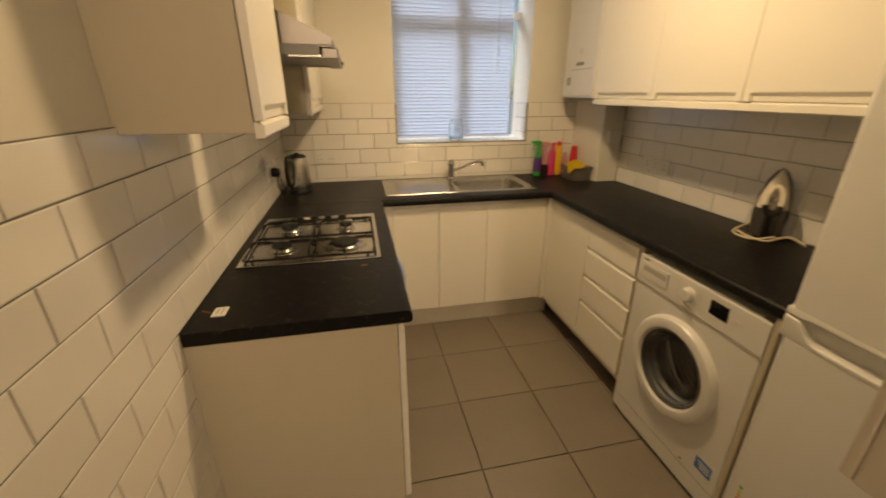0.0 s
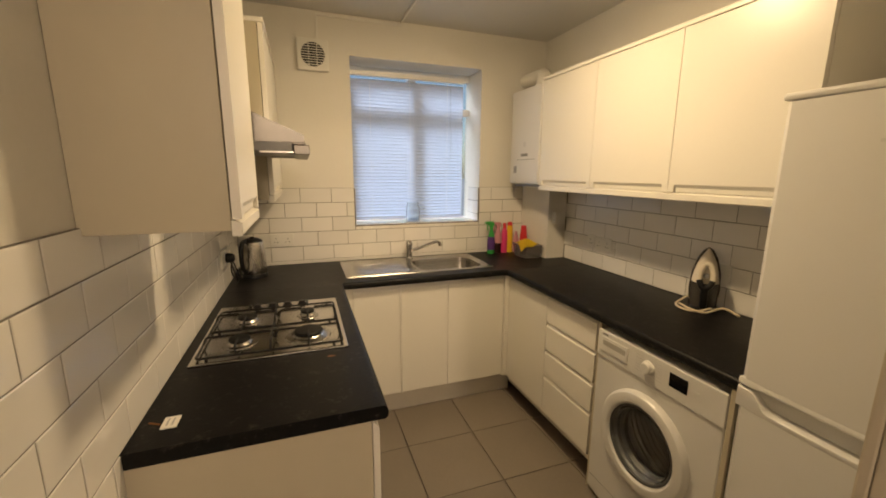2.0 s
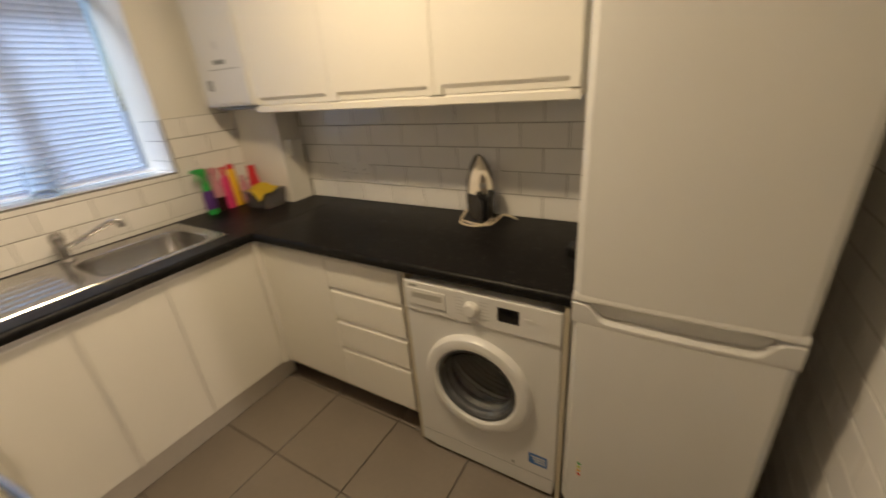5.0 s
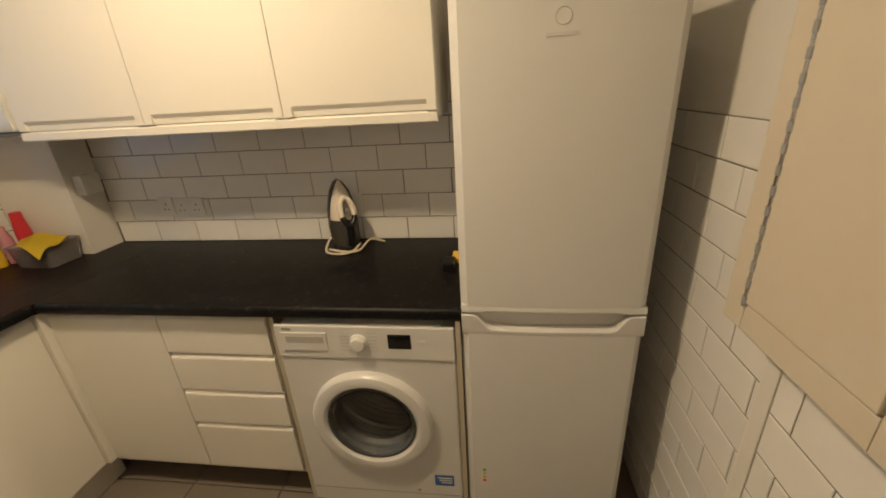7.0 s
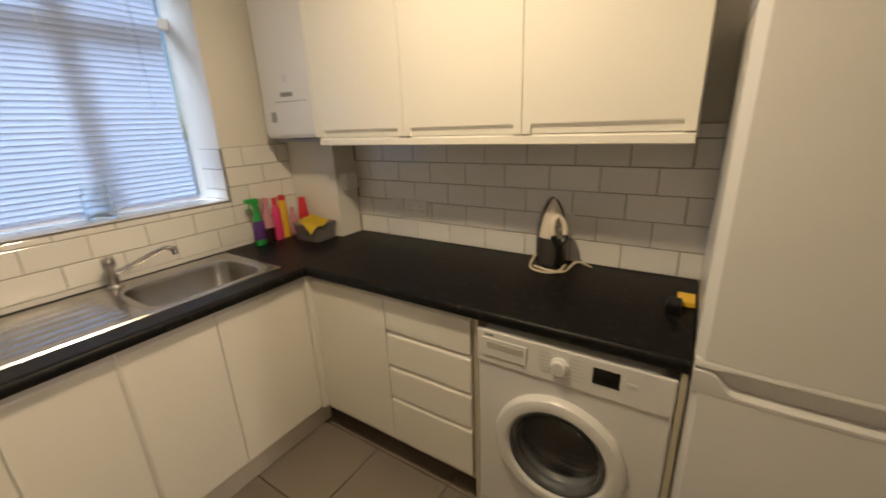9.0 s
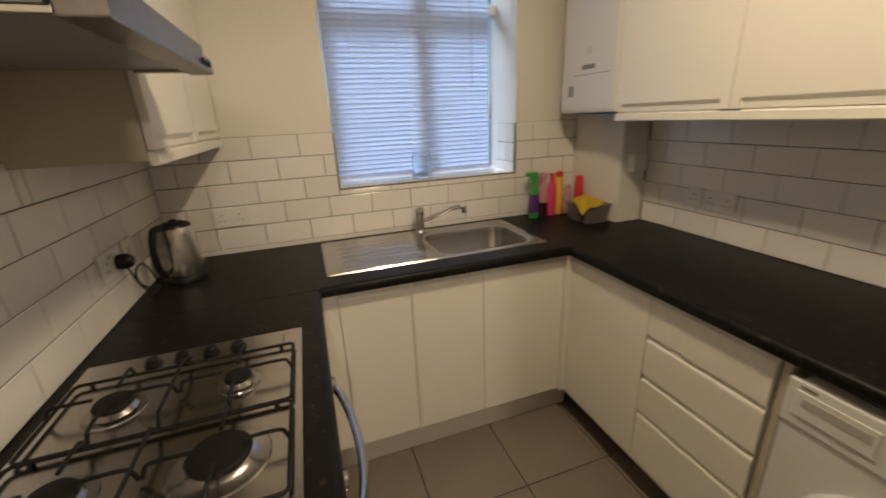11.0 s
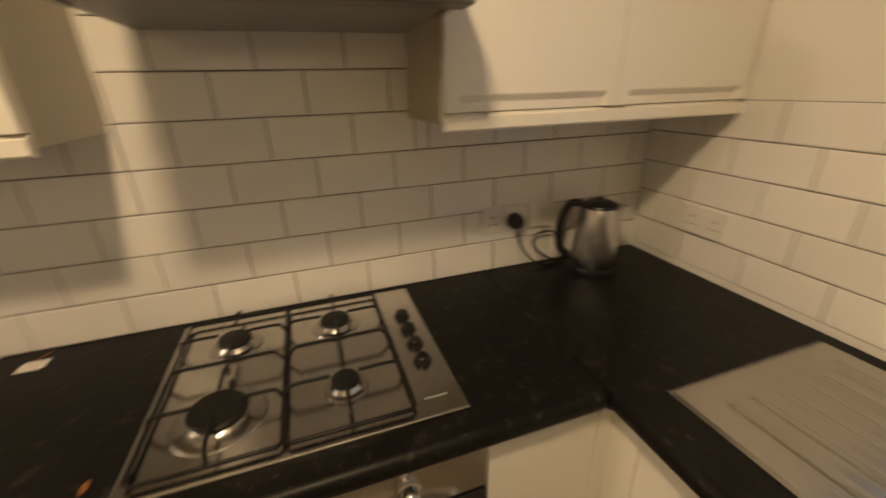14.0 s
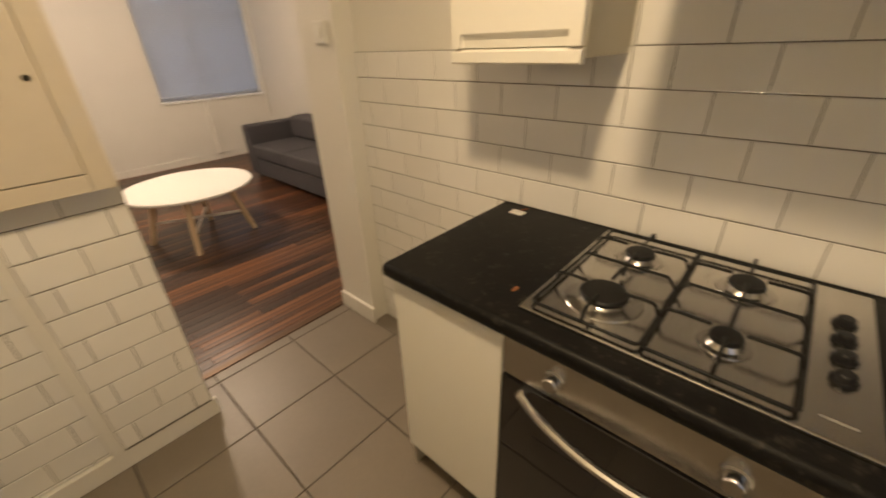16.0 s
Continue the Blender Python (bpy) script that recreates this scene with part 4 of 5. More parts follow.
spur = socket("wall_switch", (2.185, -0.4155, 1.215), "-y", 0.086, "white surface-mounted fused spur switch on the pipe boxing", "switch")
part("back_box", box(B(), 2.143, 2.227, -0.4150, -0.3805, 1.173, 1.257, 0.003), PLASTIC, spur)
socket("wall_switch", (0.1005, -2.775, 1.50), "+x", 0.086, "white light switch by the doorway", "switch")

# ---- kettle ----
k = thing("electric_kettle", (0.125, -0.275, ZT), "brushed steel electric kettle with black handle on worktop", "kettle")
KX, KY = 0.125, -0.275
part("base", lathe(B(), [(0.074, 0), (0.075, 0.012), (0.070, 0.022), (0.0005, 0.022)], (KX, KY, ZT), 28), BLACK, k, "black power base", True)
part("body", lathe(B(), [(0.069, 0.024), (0.071, 0.03), (0.071, 0.06), (0.066, 0.14), (0.059, 0.205), (0.056, 0.213)], (KX, KY, ZT), 36), mat("kettle_steel", (0.55, 0.53, 0.50), 0.26, metal=1, bump=0.0002, scale=60, vary=0.1, stretch=(1, 1, 12)), k, "brushed steel body", True)
part("lid", lathe(B(), [(0.057, 0.213), (0.052, 0.222), (0.035, 0.230), (0.013, 0.232), (0.012, 0.240), (0.0005, 0.242)], (KX, KY, ZT), 28), BLACK, k, "black plastic lid", True)
part("spout", prism(B(), [(KY + 0.055, ZT + 0.165), (KY + 0.050, ZT + 0.21), (KY + 0.082, ZT + 0.212), (KY + 0.072, ZT + 0.19)], "x", KX - 0.002, KX + 0.034), STEEL, k)
part("handle", tube(B(), curve([(KX - 0.03, KY - 0.045, ZT + 0.222), (KX - 0.045, KY - 0.078, ZT + 0.215), (KX - 0.052, KY - 0.100, ZT + 0.15), (KX - 0.050, KY - 0.098, ZT + 0.08), (KX - 0.042, KY - 0.070, ZT + 0.045)], 6), 0.0125, 12), BLACK, k, "black curved handle", True)
p = thing("power_plug", (0.03, -0.515, 1.075), "black three-pin plug with cable in the socket", "plug")
part("plug_body", lathe(B(), [(0.024, 0), (0.026, 0.01), (0.024, 0.03), (0.016, 0.042), (0.0005, 0.043)], (TP + 0.011, -0.515, 1.078), 18, "X"), BLACK, p, "", True)
part("cable", tube(B(), curve([(0.04, -0.515, 1.06), (0.05, -0.50, 1.0), (0.055, -0.46, 0.945), (0.05, -0.41, ZT + 0.006), (0.05, -0.34, ZT + 0.006)], 6), 0.0035, 8), BLACK, p, "", True)
c2 = thing("kettle_cable", (0.05, -0.4, ZT), "black looped kettle cable against the tiles", "cable")
part("cable", tube(B(), curve([(0.05, -0.345, ZT + 0.010), (0.035, -0.40, 0.94), (0.028, -0.44, 0.985), (0.028, -0.43, 1.02), (0.03, -0.38, 1.025), (0.035, -0.345, 0.99), (0.05, -0.335, 0.93)], 6), 0.0035, 8), BLACK, c2, "", True)

# ---- steam iron standing on its heel ----
IX, IY = 2.180, -1.562
i = thing("steam_iron", (IX, IY, ZT), "cream and dark grey steam iron standing on its heel", "iron")
SHELL = mat("iron_shell", (0.66, 0.60, 0.50), 0.16, scale=40, vary=0.08)
TANK = mat("iron_grey", (0.055, 0.050, 0.046), 0.12, scale=40, vary=0.2)
facing = Matrix.Translation((IX, IY, ZT)) @ Matrix.Rotation(radians(38), 4, "Z")
outl = [(-0.056, 0.01), (-0.063, 0.09), (-0.058, 0.17), (-0.041, 0.238), (-0.020, 0.276), (0.0, 0.290), (0.020, 0.276), (0.041, 0.238), (0.058, 0.17), (0.063, 0.09), (0.056, 0.01)]


def iron_part(name, bm, material, label="", smooth=True):
    bm.transform(facing)
    return part(name, bm, material, i, label, smooth)


def iron_loft(u0, u1, grow):
    """The rounded body between two heights, its front towards -x."""
    bm = B()
    rows = []
    for q in range(13):
        u = u0 + (u1 - u0) * q / 12
        wd = (0.055 * (1 - u ** 3.2) + 0.003) + grow
        dp = (0.058 * (1 - u ** 2.0) + 0.006) + grow
        rows.append([(0.016 - dp * math.sin(math.pi * k / 10), wd * math.cos(math.pi * k / 10), 0.012 + 0.272 * u) for k in range(11)])
    vs = [[bm.verts.new(q) for q in r] for r in rows]
    for a, bb in zip(vs, vs[1:]):
        for k in range(10):
            bm.faces.new((a[k], a[k + 1], bb[k + 1], bb[k]))
        bm.faces.new((a[0], bb[0], bb[10], a[10]))
    bm.faces.new(vs[0])
    bm.faces.new(vs[-1])
    bmesh.ops.recalc_face_normals(bm, faces=bm.faces)
    return bm


iron_part("soleplate", prism(B(), outl, "x", 0.030, 0.040), CHROME, "steel soleplate", False)
iron_part("skirt", prism(B(), [(v * 0.98, 0.005 + z * 0.975) for v, z in outl], "x", 0.0165, 0.0295), TANK, "dark brown skirt", False)
iron_part("tank", iron_loft(0.0, 0.62, 0.0), TANK, "dark translucent water tank")
iron_part("nose", iron_loft(0.42, 1.0, 0.0015), SHELL, "cream plastic nose")
oval = lambda a0, a1, n: [(-0.052 + 0.020 * math.sin(radians(a0 + (a1 - a0) * k / n)), 0.027 * math.cos(radians(a0 + (a1 - a0) * k / n)), 0.165 + 0.052 * math.sin(radians(a0 + (a1 - a0) * k / n))) for k in range(n + 1)]
iron_part("handle_bridge", tube(B(), oval(-20, 200, 18), 0.0125, 10), SHELL, "cream handle bridge")
iron_part("handle_loop", tube(B(), oval(200, 340, 12), 0.0125, 10), BLACK, "black lower handle")
iron_part("handle", tube(B(), curve([(-0.070, 0.0, 0.115), (-0.068, 0.0, 0.08), (-0.062, 0.0, 0.045), (-0.050, 0.0, 0.022)], 5), 0.016, 12), BLACK, "black rear handle")
iron_part("dial", lathe(B(), [(0.013, 0.0), (0.012, 0.006), (0.0005, 0.007)], (-0.036, 0.0, 0.165), 18, "-X"), GREYPL, "grey temperature dial")
iron_part("heel", box(B(), -0.066, 0.040, -0.050, 0.050, 0.001, 0.0135, 0.005), BLACK, "", False)
ic = thing("iron_cable", (IX, IY, ZT), "pale braided cable coiled round the iron", "cable")
CORD = mat("cream_cord", (0.60, 0.52, 0.38), 0.8, scale=200, vary=0.4)
part("cable", tube(B(), curve([(IX - 0.02, IY - 0.06, ZT + 0.02), (IX - 0.09, IY - 0.05, ZT + 0.012), (IX - 0.11, IY, ZT + 0.007), (IX - 0.095, IY + 0.06, ZT + 0.012), (IX - 0.03, IY + 0.075, ZT + 0.03), (IX + 0.02, IY + 0.066, ZT + 0.05)], 6), 0.005, 8), CORD, ic, "", True)
part("cable", tube(B(), curve([(IX - 0.085, IY + 0.05, ZT + 0.018), (IX - 0.105, IY - 0.02, ZT + 0.016), (IX - 0.07, IY - 0.07, ZT + 0.008), (IX + 0.0, IY - 0.10, ZT + 0.03), (IX + 0.03, IY - 0.15, ZT + 0.007), (IX + 0.055, IY - 0.12, ZT + 0.007)], 6), 0.005, 8), CORD, ic, "", True)


# ---- bottles and tub by the window ----
def bottle(name, x, y, rows, body, cap_rows, cap, label, squash=(1, 0.75), band=None, trigger=False):
    o = thing(name, (x, y, ZT), label, "bottle", "cleaning bottles by the sink")
    rows, cap_rows = [(r * 0.85, h) for r, h in rows], [(r * 0.9, h) for r, h in cap_rows]
    if band:
        band = ([(r * 0.85, h) for r, h in band[0]], band[1])
    part("bottle", lathe(B(), rows, (x, y, ZT), 20, "Z", squash), body, o, "", True)
    if band:
        part("label_band", lathe(B(), [(r + 0.0006, h) for r, h in band[0]], (x, y, ZT), 20, "Z", squash), band[1], o, "", True)
    part("cap", lathe(B(), cap_rows, (x, y, ZT), 16), cap, o, "", True)
    if trigger:
        z = ZT + cap_rows[-1][1]
        part("spray_head", prism(B(), [(x - 0.018, z - 0.004), (x + 0.012, z - 0.004), (x + 0.020, z + 0.02), (x + 0.012, z + 0.038), (x - 0.050, z + 0.038), (x - 0.054, z + 0.022), (x - 0.018, z + 0.016)], "y", y - 0.011, y + 0.011), cap, o, "spray head")
        part("trigger", tube(B(), [(x - 0.030, y, z + 0.018), (x - 0.036, y, z - 0.005), (x - 0.030, y, z - 0.028)], 0.005, 8), cap, o)
    return o


bottle("spray_bottle", 1.80, -0.085, [(0.034, 0), (0.036, 0.01), (0.036, 0.10), (0.030, 0.135), (0.024, 0.16), (0.014, 0.195)], GREEN, [(0.016, 0.195), (0.016, 0.215)], GREEN, "green trigger spray bottle with purple label", band=([(0.036, 0.03), (0.036, 0.10), (0.031, 0.133)], PURPLE), trigger=True)
bottle("spray_bottle", 1.865, -0.075, [(0.032, 0), (0.033, 0.01), (0.033, 0.07), (0.033, 0.08)], DARKLIQ, [(0.033, 0.0805), (0.031, 0.14), (0.014, 0.18), (0.014, 0.205)], PALEPINK, "half-full pale trigger spray bottle of dark liquid", trigger=True)
bottle("detergent_bottle", 1.918, -0.08, [(0.030, 0), (0.031, 0.01), (0.031, 0.12), (0.027, 0.17), (0.014, 0.195)], PINK, [(0.015, 0.195), (0.014, 0.235), (0.0005, 0.237)], RED, "bright pink detergent bottle with red cap")
bottle("detergent_bottle", 1.968, -0.075, [(0.028, 0), (0.029, 0.01), (0.029, 0.19), (0.024, 0.215)], YELLOW, [(0.024, 0.2155), (0.020, 0.24), (0.0005, 0.245)], RED, "yellow bottle with a red cap")
bottle("detergent_bottle", 2.02, -0.085, [(0.028, 0), (0.029, 0.01), (0.028, 0.11), (0.015, 0.14)], PALEPINK, [(0.014, 0.1405), (0.013, 0.165), (0.0005, 0.167)], PALEPINK, "pale pink soap bottle")
bottle("detergent_bottle", 2.068, -0.12, [(0.036, 0), (0.037, 0.01), (0.036, 0.12), (0.026, 0.20)], RED, [(0.024, 0.2005), (0.022, 0.215), (0.0005, 0.217)], RED, "red tapered cleaning bottle")
tb = thing("plastic_tub", (2.03, -0.26, ZT), "smoky grey plastic tub of cleaning cloths", "tub")
bm = B()
rg = lambda g, h: [(q[0], q[1], ZT + h) for q in rrect(1.955 - g, 2.095 + g * 0.5, -0.345 - g, -0.175 + g, 0.02)]
vs = loops(bm, [rg(0, 0.0), rg(0.012, 0.088), rg(0.018, 0.09), rg(0.016, 0.094), rg(0.009, 0.092), rg(-0.004, 0.006)])
bm.faces.new(vs[0])
bm.faces.new(vs[-1])
bmesh.ops.recalc_face_normals(bm, faces=bm.faces)
part("tub", bm, TUBMAT, tb, "", True)
yc = B()
n = 14
g = []
rnd = random.Random(9)
for a in range(n + 1):
    row = []
    for q in range(n + 1):
        u, vv = a / n - 0.5, q / n - 0.5
        px, py = 2.0 + u * 0.15 + vv * 0.04, -0.285 + vv * 0.17
        fall = max(0, -0.12 - u * 0.5 - vv * 0.4)
        row.append(yc.verts.new((px, py, ZT + 0.104 + 0.035 * math.exp(-((u + 0.1) ** 2 + vv ** 2) * 9) + 0.010 * math.sin(9 * u + 5 * vv) - 0.12 * fall)))
    g.append(row)
for a in range(n):
    for q in range(n):
        yc.faces.new((g[a][q], g[a + 1][q], g[a + 1][q + 1], g[a][q + 1]))
bmesh.ops.solidify(yc, geom=list(yc.faces), thickness=0.003)
solid("cleaning_cloth", yc, YCLOTH, "crumpled yellow cleaning cloth lying on the tub", "cloth", smooth=True)

# ---- glass jug on the sill ----
JX, JY, JZ = 1.215, 0.095, WZ0 + 0.0095
j = thing("glass_jug", (JX, JY, JZ), "clear glass jug with handle on the window sill", "jug")
part("vessel", lathe(B(), [(0.048, 0.0), (0.052, 0.006), (0.052, 0.105), (0.042, 0.125), (0.042, 0.145), (0.039, 0.145), (0.039, 0.126), (0.048, 0.104), (0.048, 0.010), (0.0005, 0.008)], (JX, JY, JZ), 28), GLASS, j, "", True)
part("handle", tube(B(), curve([(JX + 0.050, JY - 0.005, JZ + 0.10), (JX + 0.085, JY - 0.012, JZ + 0.095), (JX + 0.088, JY - 0.012, JZ + 0.05), (JX + 0.050, JY - 0.005, JZ + 0.028)], 6), 0.006, 10), GLASS, j, "", True)

# ---- small things ----
cd = thing("paper_tag", (0.075, -1.765, ZT), "small white printed tag lying on the worktop", "tag")
part("tag", box(B(), 0.062, 0.098, -1.792, -1.742, ZT + 0.0005, ZT + 0.0045, 0.002), CARD, cd)
for q in range(2):
    part("print_bar", box(B(), 0.072 + q * 0.012, 0.076 + q * 0.012, -1.783, -1.752, ZT + 0.0045, ZT + 0.0048), PALEMARK, cd)
# small brown twig lying beside the tag
part("string_end", rod(B(), (0.058, -1.770, ZT + 0.003), (0.030, -1.755, ZT + 0.003), 0.0022, n=8), ORANGE, cd)
bm = B()
lathe(bm, [(0.009, 0.0004), (0.006, 0.0010), (0.0005, 0.0012)], (0.485, -1.515, ZT), 9, "Z", (1.5, 0.7))
solid("orange_stain", bm, ORANGE, "small orange paint stain on the worktop", "stain")
tp = thing("tape_measure", (1.97, -2.04, ZT), "black and yellow tape measure on worktop beside the fridge", "tape measure")
part("case", box(B(), 1.915, 1.985, -2.045, -2.002, ZT, ZT + 0.035, 0.007), BLACK, tp)
part("grip", box(B(), 1.9855, 2.065, -2.080, -2.028, ZT + 0.004, ZT + 0.022, 0.003), YELLOW, tp, "yellow side")

# ---- meter cupboard on the partition ----
m = thing("wall_cupboard", (1.2, -2.665, 1.055), "cream painted wooden cupboard with hinged door on the partition", "cupboard")
CREAM = mat("cream_gloss_paint", (0.58, 0.52, 0.42), 0.4, bump=0.0004, scale=30, vary=0.06, stain=0.1)
part("box", box(B(), 0.995, 1.37, -2.735, -2.632, 1.088, 2.50, 0.002), CREAM, m)
part("frame", box(B(), 0.995, 1.055, -2.6315, -2.618, 1.088, 2.50, 0.003), CREAM, m)
part("frame", box(B(), 1.3155, 1.37, -2.6315, -2.618, 1.088, 2.50, 0.003), CREAM, m)
part("frame", box(B(), 1.0555, 1.3150, -2.6315, -2.618, 1.088, 1.14, 0.003), CREAM, m)
part("frame", box(B(), 1.0555, 1.3150, -2.6315, -2.618, 2.44, 2.50, 0.003), CREAM, m)
dd = part("door", box(B(), 1.058, 1.3115, -2.6312, -2.614, 1.143, 2.437, 0.003), CREAM, m)
part("piano_hinge", rod(B(), (1.3135, -2.616, 1.136), (1.3135, -2.616, 2.43), 0.005, n=8), STEEL, dd, "steel piano hinge")
for q in range(40):
    part("hinge_knuckle", rod(B(), (1.3135, -2.616, 1.14 + q * 0.032), (1.3135, -2.616, 1.155 + q * 0.032), 0.0065, n=8), GREYPL, dd)
kb = part("knob", lathe(B(), [(0.009, 0), (0.009, 0.012), (0.014, 0.018), (0.012, 0.026), (0.0005, 0.028)], (1.085, -2.60, 1.40), 14), GREYPL, dd)
kb.data.transform(Matrix.Translation((1.085, -2.614, 1.40)) @ Matrix.Rotation(radians(90), 4, "X") @ Matrix.Translation((-1.085, 2.60, -1.40)))
part("latch_hole", rod(B(), (1.03, -2.6185, 1.105), (1.03, -2.6165, 1.105), 0.007, n=12), CREAM, m)
bm = B()
box(bm, 1.305, 1.345, -2.7395, -2.70, 0.086, 1.074, 0.003)
solid("corner_trim", bm, PAINT, "white painted corner strip beside the tiles", "trim", "structure")

# ---- living room ----
s = thing("sofa", (-1.2, -5.35, 0), "charcoal grey fabric two-seat sofa against the wall", "sofa")
SX, SB, S0, S1 = -0.82, -1.72, -6.25, -4.42
part("base", box(B(), SB + 0.02, SX - 0.02, S0 + 0.02, S1 - 0.02, 0.05, 0.26, 0.02), FABRIC, s)
part("backrest", box(B(), SB, SB + 0.20, S0, S1, 0.051, 0.66, 0.03, 3), FABRIC, s)
for a in (S0, S1 - 0.16):
    part("armrest", box(B(), SB + 0.201, SX, a, a + 0.16, 0.055, 0.64, 0.03, 3), FABRIC, s)
mid = (S0 + S1) / 2
for a, bb in ((S0 + 0.165, mid - 0.002), (mid + 0.002, S1 - 0.165)):
    part("seat_cushion", box(B(), SB + 0.20, SX - 0.005, a, bb, 0.265, 0.42, 0.03, 3), FABRIC, s)
    part("back_cushion", box(B(), SB + 0.205, SB + 0.36, a + 0.005, bb - 0.005, 0.425, 0.68, 0.045, 3), FABRIC, s)
for a in (SX - 0.08, SB + 0.08):
    for bb in (S0 + 0.08, S1 - 0.08):
        part("leg", rod(B(), (a, bb, 0), (a, bb, 0.052), 0.02, n=10), BLACK, s)
TX, TY, TR, TZ = 0.285, -4.79, 0.485, 0.475
tb2 = thing("coffee_table", (TX, TY, 0), "round white coffee table with splayed pale wooden legs", "table")
part("tabletop", lathe(B(), [(TR - 0.006, TZ - 0.022), (TR, TZ - 0.016), (TR, TZ - 0.005), (TR - 0.005, TZ), (0.0005, TZ)], (TX, TY, 0), 64), TABLETOP, tb2, "round white top", True)
for q in range(4):
    an = radians(64 + 90 * q)
    cx, cy = math.cos(an), math.sin(an)
    part("leg", rod(B(), (TX + cx * 0.40, TY + cy * 0.40, 0), (TX + cx * 0.27, TY + cy * 0.27, TZ - 0.0225), 0.020, 0.028, 12), BIRCH, tb2)
for q in range(2):
    an = radians(64 + 90 * q)
    cx, cy = math.cos(an), math.sin(an)
    part("stretcher", rod(B(), (TX - cx * 0.36, TY - cy * 0.36, 0.15 + 0.03 * q), (TX + cx * 0.36, TY + cy * 0.36, 0.15 + 0.03 * q), 0.012, n=10), TABLETOP, tb2)

# ---- tiles, floor tiles and planks ----
def cut(rect, hole):
    """What is left of a rectangle (u0, u1, v0, v1) outside a hole."""
    a, b, c, d = rect
    e, f, g, h = hole
    if f <= a or e >= b or h <= c or g >= d:
        return [rect]
    out = []
    if e > a:
        out.append((a, e, c, d))
    if f < b:
        out.append((f, b, c, d))
    lo, hi = max(a, e), min(b, f)
    if g > c:
        out.append((lo, hi, c, g))
    if h < d:
        out.append((lo, hi, h, d))
    return out


tile_meshes = {}


def tile_mesh(w, h, t, material, name, inset=0.0022):
    key = (round(w, 3), round(h, 3), t, material.name)
    if key not in tile_meshes:
        a, b = key[0] / 2, key[1] / 2
        i = min(inset, a * 0.4, b * 0.4)
        v = [(-a, -b, 0), (a, -b, 0), (a, b, 0), (-a, b, 0), (-a, -b, t - i * 0.5), (a, -b, t - i * 0.5), (a, b, t - i * 0.5), (-a, b, t - i * 0.5), (-a + i, -b + i, t), (a - i, -b + i, t), (a - i, b - i, t), (-a + i, b - i, t)]
        f = [(0, 1, 5, 4), (1, 2, 6, 5), (2, 3, 7, 6), (3, 0, 4, 7), (4, 5, 9, 8), (5, 6, 10, 9), (6, 7, 11, 10), (7, 4, 8, 11), (8, 9, 10, 11)]
        me = bpy.data.meshes.new(name)
        me.from_pydata(v, [], f)
        me.materials.append(material)
        tile_meshes[key] = me
    return tile_meshes[key]


trnd = random.Random(12)


def lay(parent, origin, u, v, region, holes, pu, pv, u_off, v_off, material, grout, joint=0.0035, t=TP, bond=0.5, name="tile", wobble=0.12, bed=True):
    """Tiles over a region (u0, u1, v0, v1) of a plane, in courses, with holes left out."""
    o, u, v = Vector(origin), Vector(u), Vector(v)
    nrm = u.cross(v)
    basis = Matrix((u, v, nrm)).transposed().to_4x4()
    r0 = math.floor((region[2] - v_off) / pv)
    v0 = v_off + r0 * pv
    while v0 < region[3] - 0.004:
        odd = round((v0 - v_off) / pv) % 2
        off = u_off + (bond * pu if odd else 0)
        u0 = off + math.floor((region[0] - off) / pu) * pu
        while u0 < region[1] - 0.004:
            rects = [(max(u0, region[0]), min(u0 + pu, region[1]), max(v0, region[2]), min(v0 + pv, region[3]))]
            for h in holes:
                rects = [q for r in rects for q in cut(r, h)]
            for a, b, c, d in rects:
                if b - a < 0.014 or d - c < 0.014:
                    continue
                ob = new(name, tile_mesh(b - a - joint, d - c - joint, t, material, name))
                ob.matrix_world = Matrix.Translation(o + u * ((a + b) / 2) + v * ((c + d) / 2)) @ basis @ Euler([radians(trnd.uniform(-wobble, wobble)) for _ in range(3)]).to_matrix().to_4x4()
                attach(ob, parent)
            u0 += pu
        v0 += pv
    if bed:
        rects = [region]
        for h in holes:
            rects = [q for r in rects for q in cut(r, h)]
        bm = B()
        for a, b, c, d in rects:
            q = [bm.verts.new(o + u * s + v * w + nrm * hgt) for hgt in (0.0005, t * 0.72) for s, w in ((a, c), (b, c), (b, d), (a, d))]
            bm.faces.new(q[4:])
            for i0 in range(4):
                bm.faces.new((q[i0], q[(i0 + 1) % 4], q[4 + (i0 + 1) % 4], q[4 + i0]))
        bmesh.ops.recalc_face_normals(bm, faces=bm.faces)
        part("grout_bed", bm, grout, parent)


ZT5 = ZT + 5 * TV
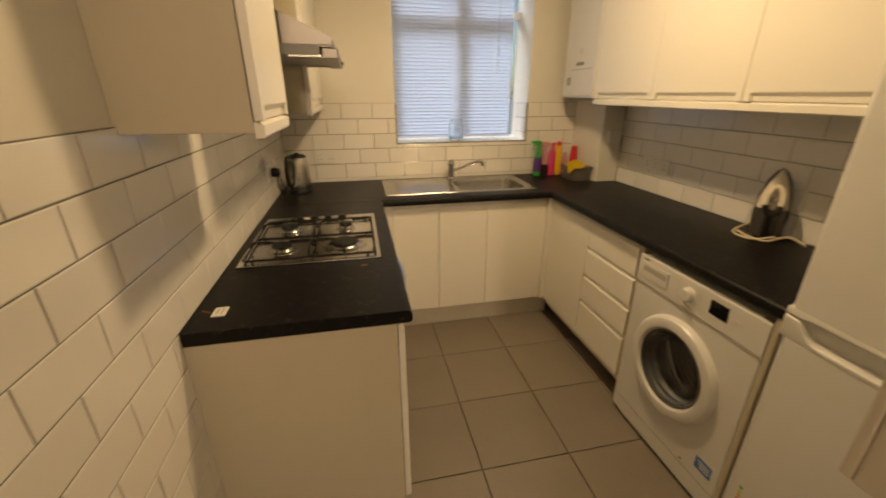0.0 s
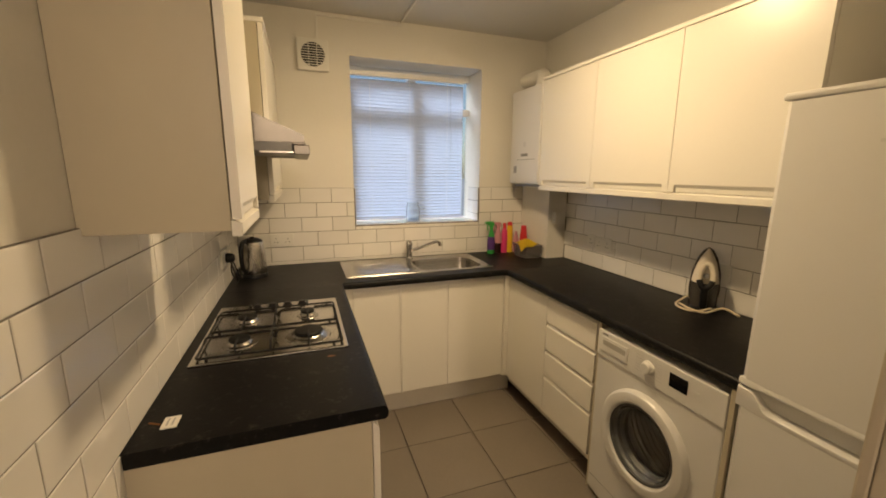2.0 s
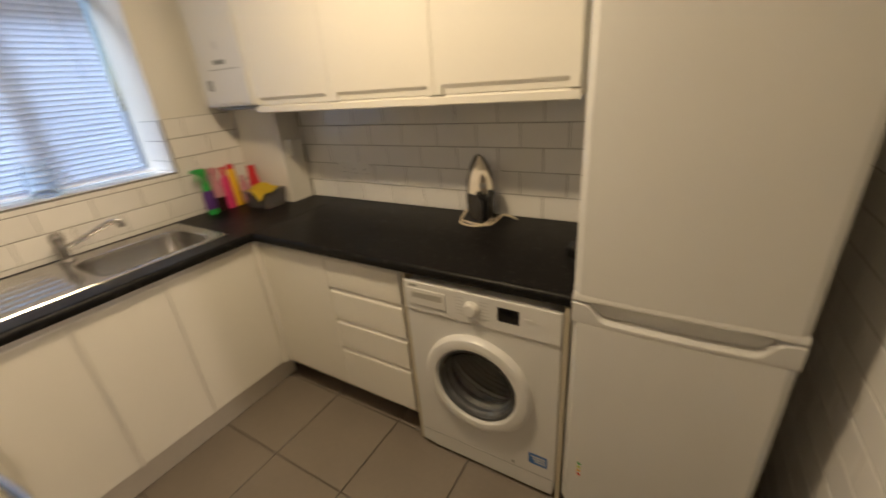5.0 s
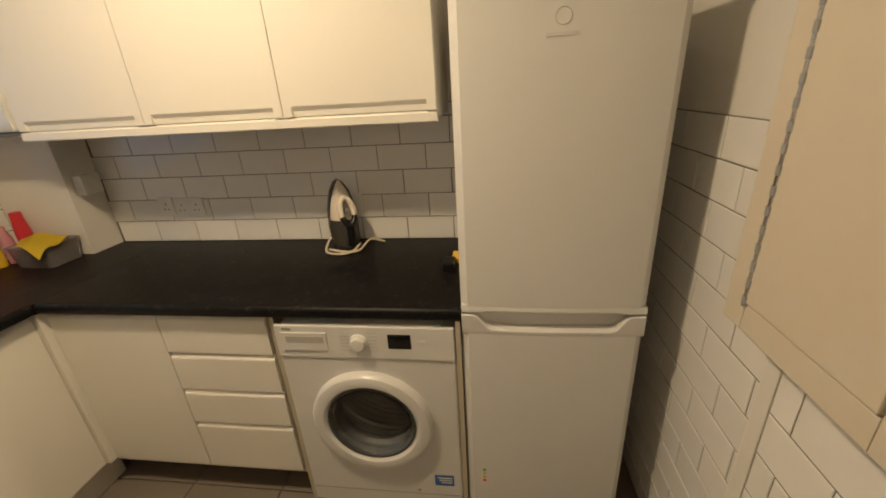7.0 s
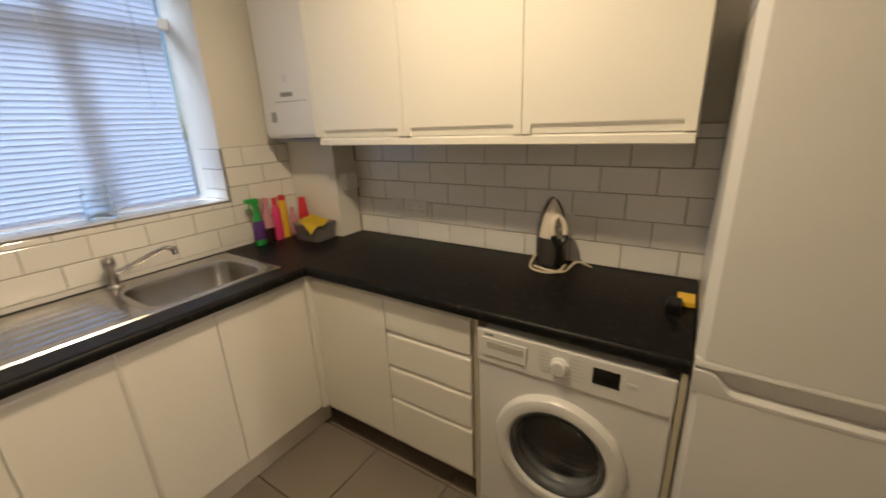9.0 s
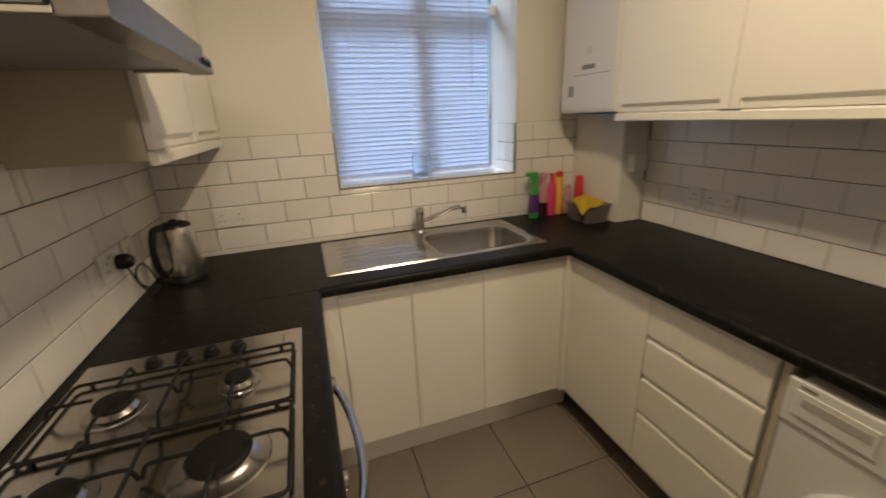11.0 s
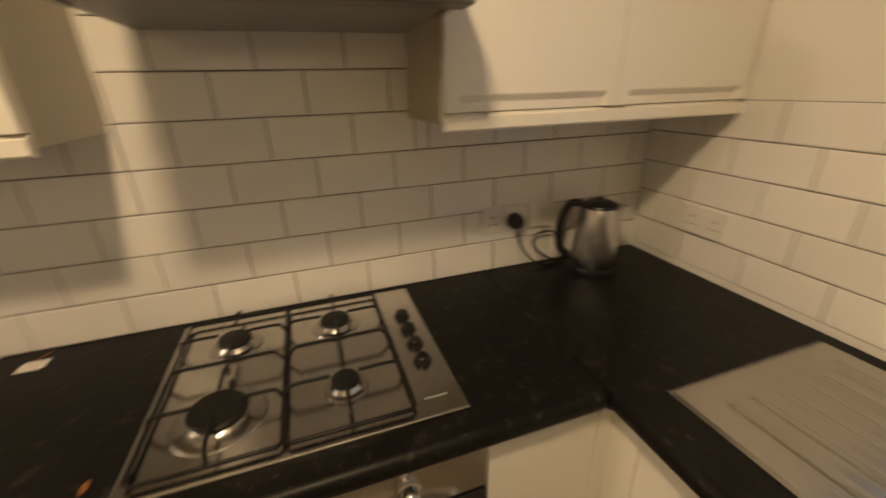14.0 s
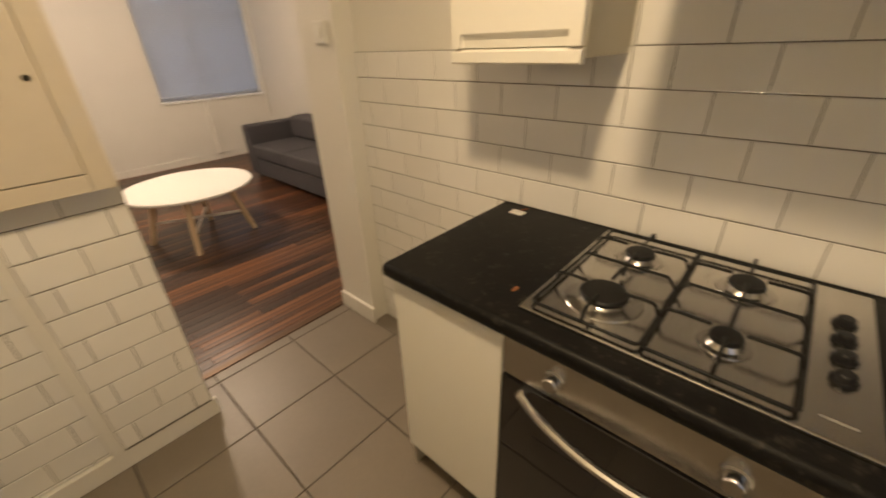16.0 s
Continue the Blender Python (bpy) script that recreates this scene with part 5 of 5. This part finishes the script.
# hob wall: u runs south to north along y
lay(wall_w, (0, -2.68, 0), (0, 1, 0), (0, 0, 1), (0.0, 2.68, 0.0, 2.02), [(0.0, 1.185, ZT5, 3), (1.858, 2.68, ZT5, 3), (0.82, 2.68, -1, ZT)], TH, TV, HOB_U, ZT - 9 * TV, TILE, GROUT)
# window wall: u runs west to east along x
lay(wall_n, (0, 0, 0), (1, 0, 0), (0, 0, 1), (TP, 2.11, 0.9325, 1.425), [(WX0, WX1, WZ0, 3)], TH, 0.0985, WIN_U, 1.031 - 0.0985, TILE, GROUT)
# wall above the washing machine
lay(wall_e, (W, 0, 0), (0, -1, 0), (0, 0, 1), (0.38, 2.70, ZT, ZT5 + 0.05), [], TH, TV, EAST_U, ZT, TILE, GROUT)
# partition
lay(wall_s, (W, -2.74, 0), (-1, 0, 0), (0, 0, 1), (0.0, W - 1.345, 0.0, ZT5), [], TH, TV, 0.06, ZT - 9 * TV, TILE, GROUT)
lay(wall_s, (W, -2.71, 0), (-1, 0, 0), (0, 0, 1), (W - 1.304, W - 0.985, 0.086, 1.074), [], TH, TV, 0.11, ZT - 9 * TV, TILE, GROUT)
# sill and right reveal
lay(wall_n, (0, 0, WZ0), (1, 0, 0), (0, 1, 0), (WX0 + 0.001, WX1 - 0.001, 0.0, 0.20), [], TH, 0.105, 0.05, 0.0, TILE, GROUT)
lay(wall_n, (WX1, 0.20, 0), (0, -1, 0), (0, 0, 1), (0.0, 0.20, WZ0 + TP, ZT5), [], TH, TV, 0.0, ZT, TILE, GROUT)
lay(wall_n, (WX0, 0, 0), (0, 1, 0), (0, 0, 1), (0.0, 0.20, WZ0 + TP, ZT5), [], TH, TV, 0.0, ZT, TILE, GROUT)
# floors
lay(floor_k, (0, 0, -0.008), (1, 0, 0), (0, 1, 0), (0.0, W, YS, 0.0), [], 0.4, 0.4, 0.108, -2.895, FTILE, FGROUT, joint=0.005, t=0.008, bond=0.0, name="floor_tile", wobble=0.05, bed=False)
lay(floor_l, (0, 0, -0.008), (1, 0, 0), (0, 1, 0), (LX0, LX1, LY, YS - 0.01), [], 1.0, 0.076, -1.5, -7.6, WOOD, WOOD, joint=0.001, t=0.008, bond=0.37, name="plank", wobble=0.0, bed=False)
